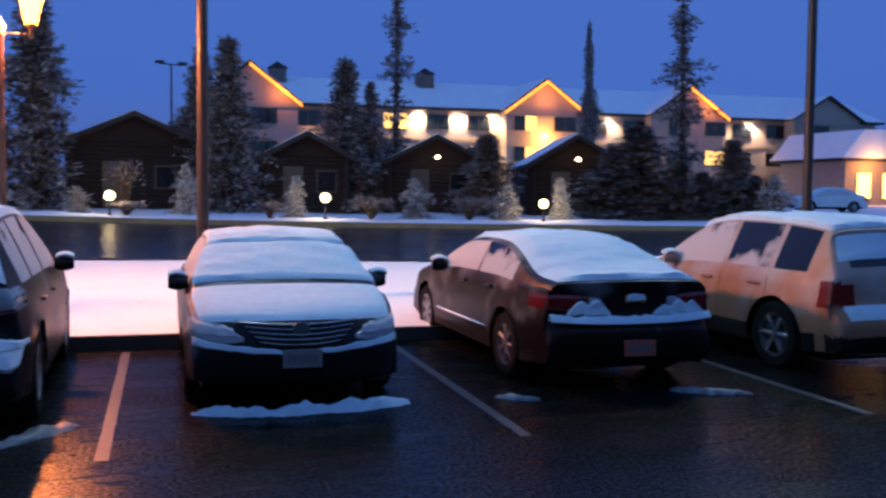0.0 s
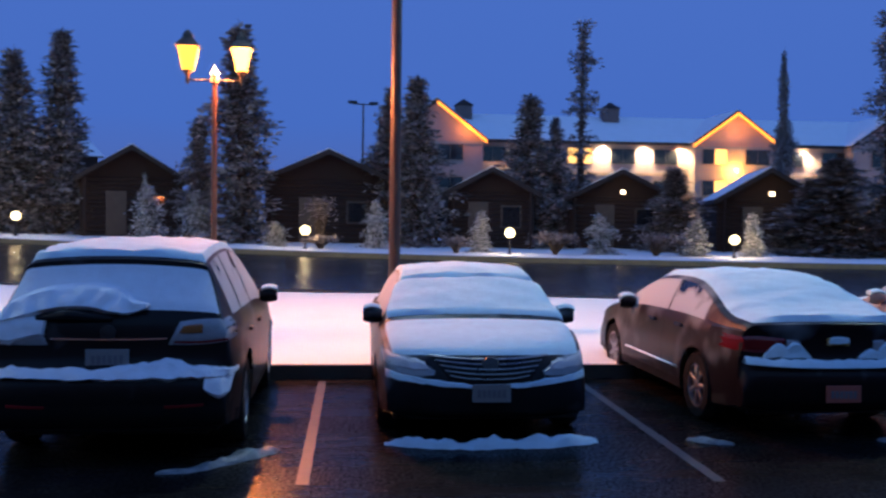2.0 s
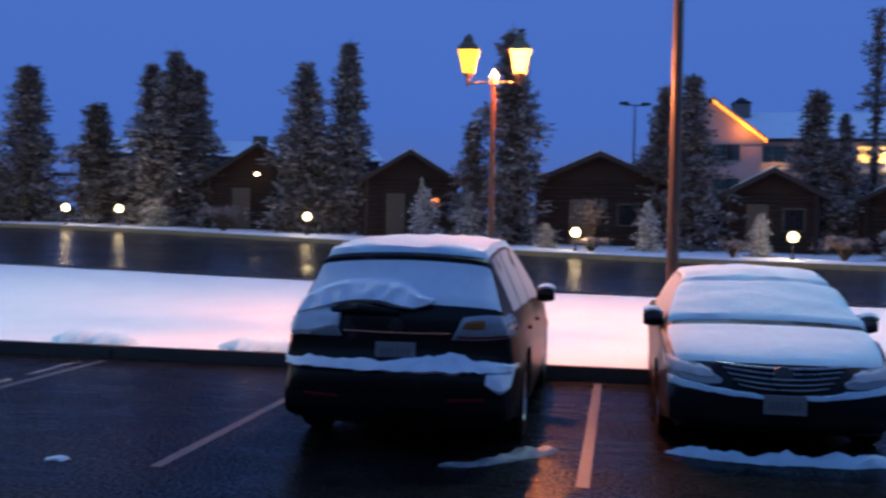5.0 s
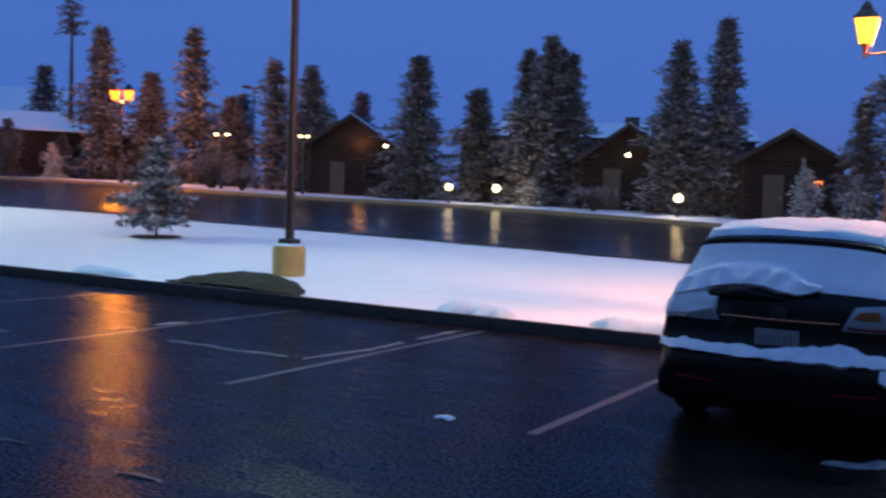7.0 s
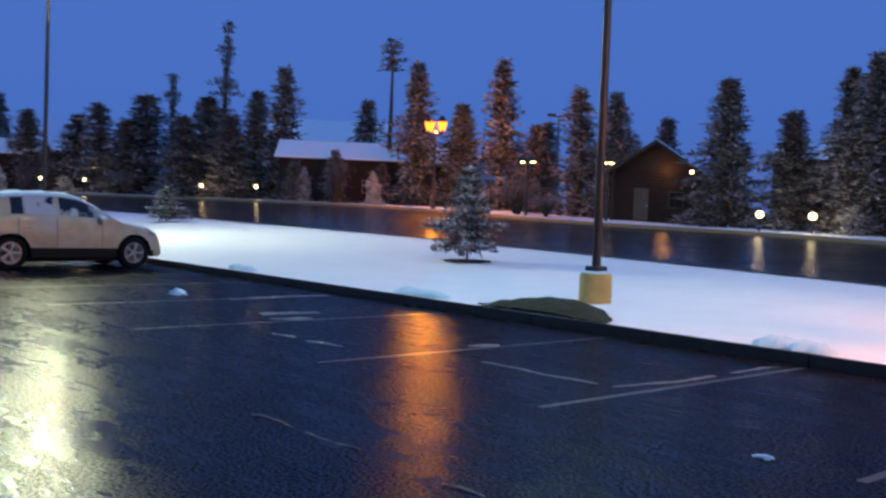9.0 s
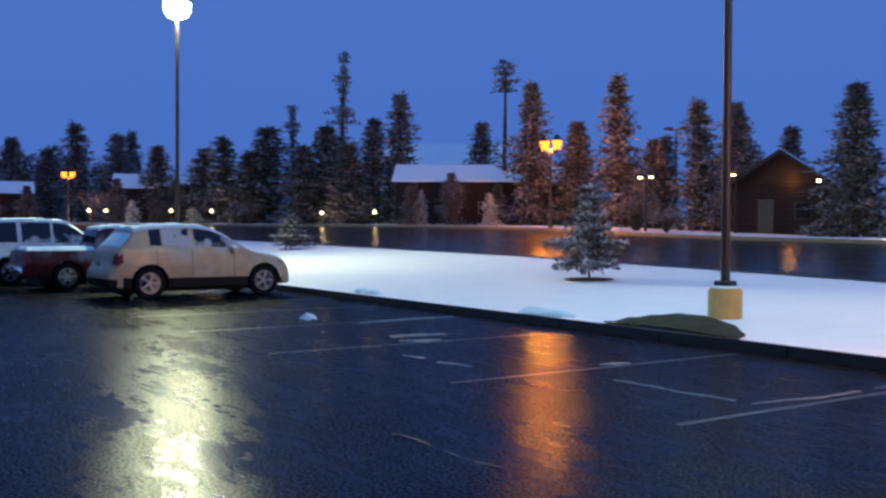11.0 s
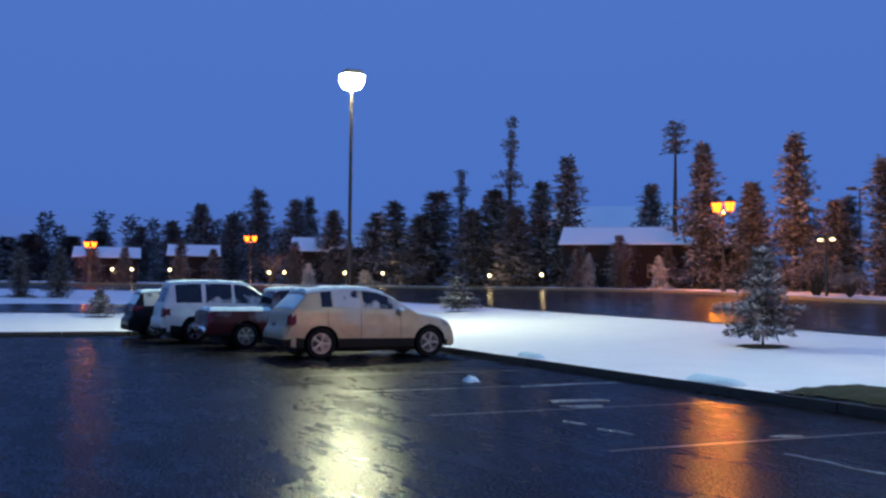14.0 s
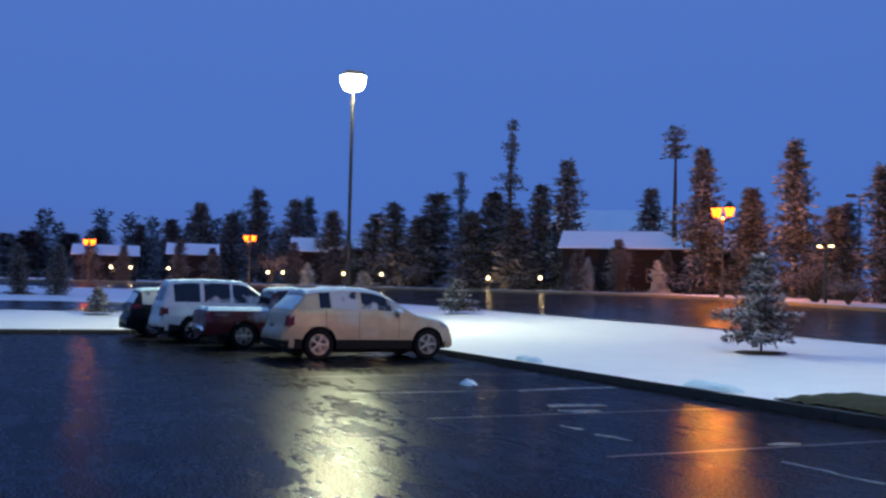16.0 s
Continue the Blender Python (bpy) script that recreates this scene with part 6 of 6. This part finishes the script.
for i in range(17):
    xw = X0 + 1.35 + i * 3.85
    for fl in range(3):
        z = 0.85 + fl * 2.75
        near = next((g for g, hw in ((7.0, 4), (33.2, 3.65), (47.7, 3.8), (63.0, 3.8)) if abs(xw - g) < hw - 0.9), None)
        yy = -1.6 if near else 0.0
        wi = part("window", Shape().box(2.3, 0.12, 1.45, pose(xw, yy - 0.05, z), 0.02), FASCIA, hotel)
        bright = (i, fl) in ((7, 2), (7, 1), (12, 1), (15, 0), (16, 1), (4, 2))
        for sgn in (-1, 1):
            part("pane", Shape().box(1.04, 0.03, 1.28, pose(xw + sgn * 0.54, yy - 0.125, z + 0.085)), WINDOW_LIT if bright and (i != 7 or sgn > 0) else DARK_GLASS, wi)
for cx in (10.1, 23.9, 52.0):
    cu = part("cupola", Shape().box(1.5, 1.5, 1.3, pose(cx, DEEP / 2 - 1.2, RIDGE - 0.6), 0.05), STUCCO_DARK, hotel)
    part("cupola_roof", Shape().lathe([(1.25, RIDGE + 0.7), (0.001, RIDGE + 1.35)], 4, pose(cx, DEEP / 2 - 1.2, 0, 0, 0, 45)), SHINGLE, cu)
EAVE_BULB = glow("eave_bulb", (1.0, 0.85, 0.6), 30.0)
for lx, lz, col, watts, yy in ((21.8, 7.7, (1, .78, .46), 300, -0.38), (25.5, 7.6, (1, .78, .46), 300, -0.38), (28.7, 7.3, (1, .70, .32), 320, -0.4), (33.0, 5.9, (1, .45, .05), 700, -2.3), (40.0, 7.6, (1, .78, .46), 300, -0.38), (51.6, 7.2, (1, .78, .46), 300, -0.4), (55.2, 7.4, (1, .78, .46), 300, -0.38), (66.6, 7.2, (1, .80, .50), 60, -0.5), (12.4, 5.6, (1, .45, .1), 50, -0.5)):
    lm = part("eave_lamp", Shape().lathe([(0.06, lz - 0.1), (0.10, lz), (0.08, lz + 0.12), (0.001, lz + 0.14)], 12, pose(lx, yy, 0)), EAVE_BULB, hotel, "lit wall lamp under the eaves")
    lm.visible_shadow = False
    if yy > -1 and watts > 200:
        spot = bpy.data.lights.new("eave_spot", "SPOT")
        spot.energy, spot.color, spot.shadow_soft_size = watts * 7.0, col, 0.10
        spot.spot_size, spot.spot_blend = radians(125), 0.5
        new("eave_spot", spot).matrix_basis = pose(lx, 84 - 0.5, HZ + 8.0, 12, 0, 0)
    else:
        point_light("eave_light", (lx, 84 + yy, HZ + lz - 0.15), watts, col, 0.1)

# added lamps without fixtures, standing in for the rope lights' orange wash
for gx, gz in ((9.6, 9.2), (33.2, 9.6), (49.6, 9.3)):
    point_light("gable_light", (gx, 84 - 2.6, HZ + gz - 0.2), 150, (1.0, 0.30, 0.05), 0.1)

# lit entrance wing at the hotel's end
wing = thing("entrance_wing", pose(55.5, 70, 0.6), "low hotel entrance wing with a snowy roof and bright amber windows", "building")
part("wall", Shape().box(16, 9, 4.2, pose(8, 4.5, 0)), STUCCO, wing)
rw = part("roof", Shape().prism([(-1, 4.1), (17, 4.1), (15, 6.6), (1, 6.6)], 10.4, pose(0, -0.8, 0)), SHINGLE, wing)
part("roof_snow", Shape().prism([(-1, 4.35), (17, 4.35), (15, 6.75), (1, 6.75)], 10.2, pose(0, -0.95, 0)), SNOW, rw)
for k in range(4):
    wi = part("window", Shape().box(1.5, 0.12, 2.3, pose(1.8 + k * 2.6, -0.05, 0.9)), FASCIA, wing)
    part("pane", Shape().box(1.3, 0.03, 2.1, pose(1.8 + k * 2.6, -0.13, 1.0)), glow("entrance_glow", (1, 0.55, 0.12), 5.0), wi)

point_light("entrance_light", (57.5, 68.6, 4.2), 420, (1.0, 0.42, 0.08), 0.15)

# a snowed-in car before the entrance
car("distant pale sedan under a sheet of snow", dict(SEDAN, seed=41.0), pose(41.0, 50.0, ground_z(41, 51), 0, 0, 75), PAINT_WHITE, "cars across the road")

# unseen dark wall added behind the lot, darkening reflections in the cars
blocker = thing("inn_facade", pose(0, -9, 0), "plain dark wall added behind the lot to block the sky", "building", kind="structure")
part("wall", Shape().box(90, 0.4, 8.0, pose(10, 0, 0)), STUCCO_DARK, blocker)
part("eave", Shape().box(91, 1.6, 0.3, pose(10, 0.4, 8.0)), SHINGLE, blocker)
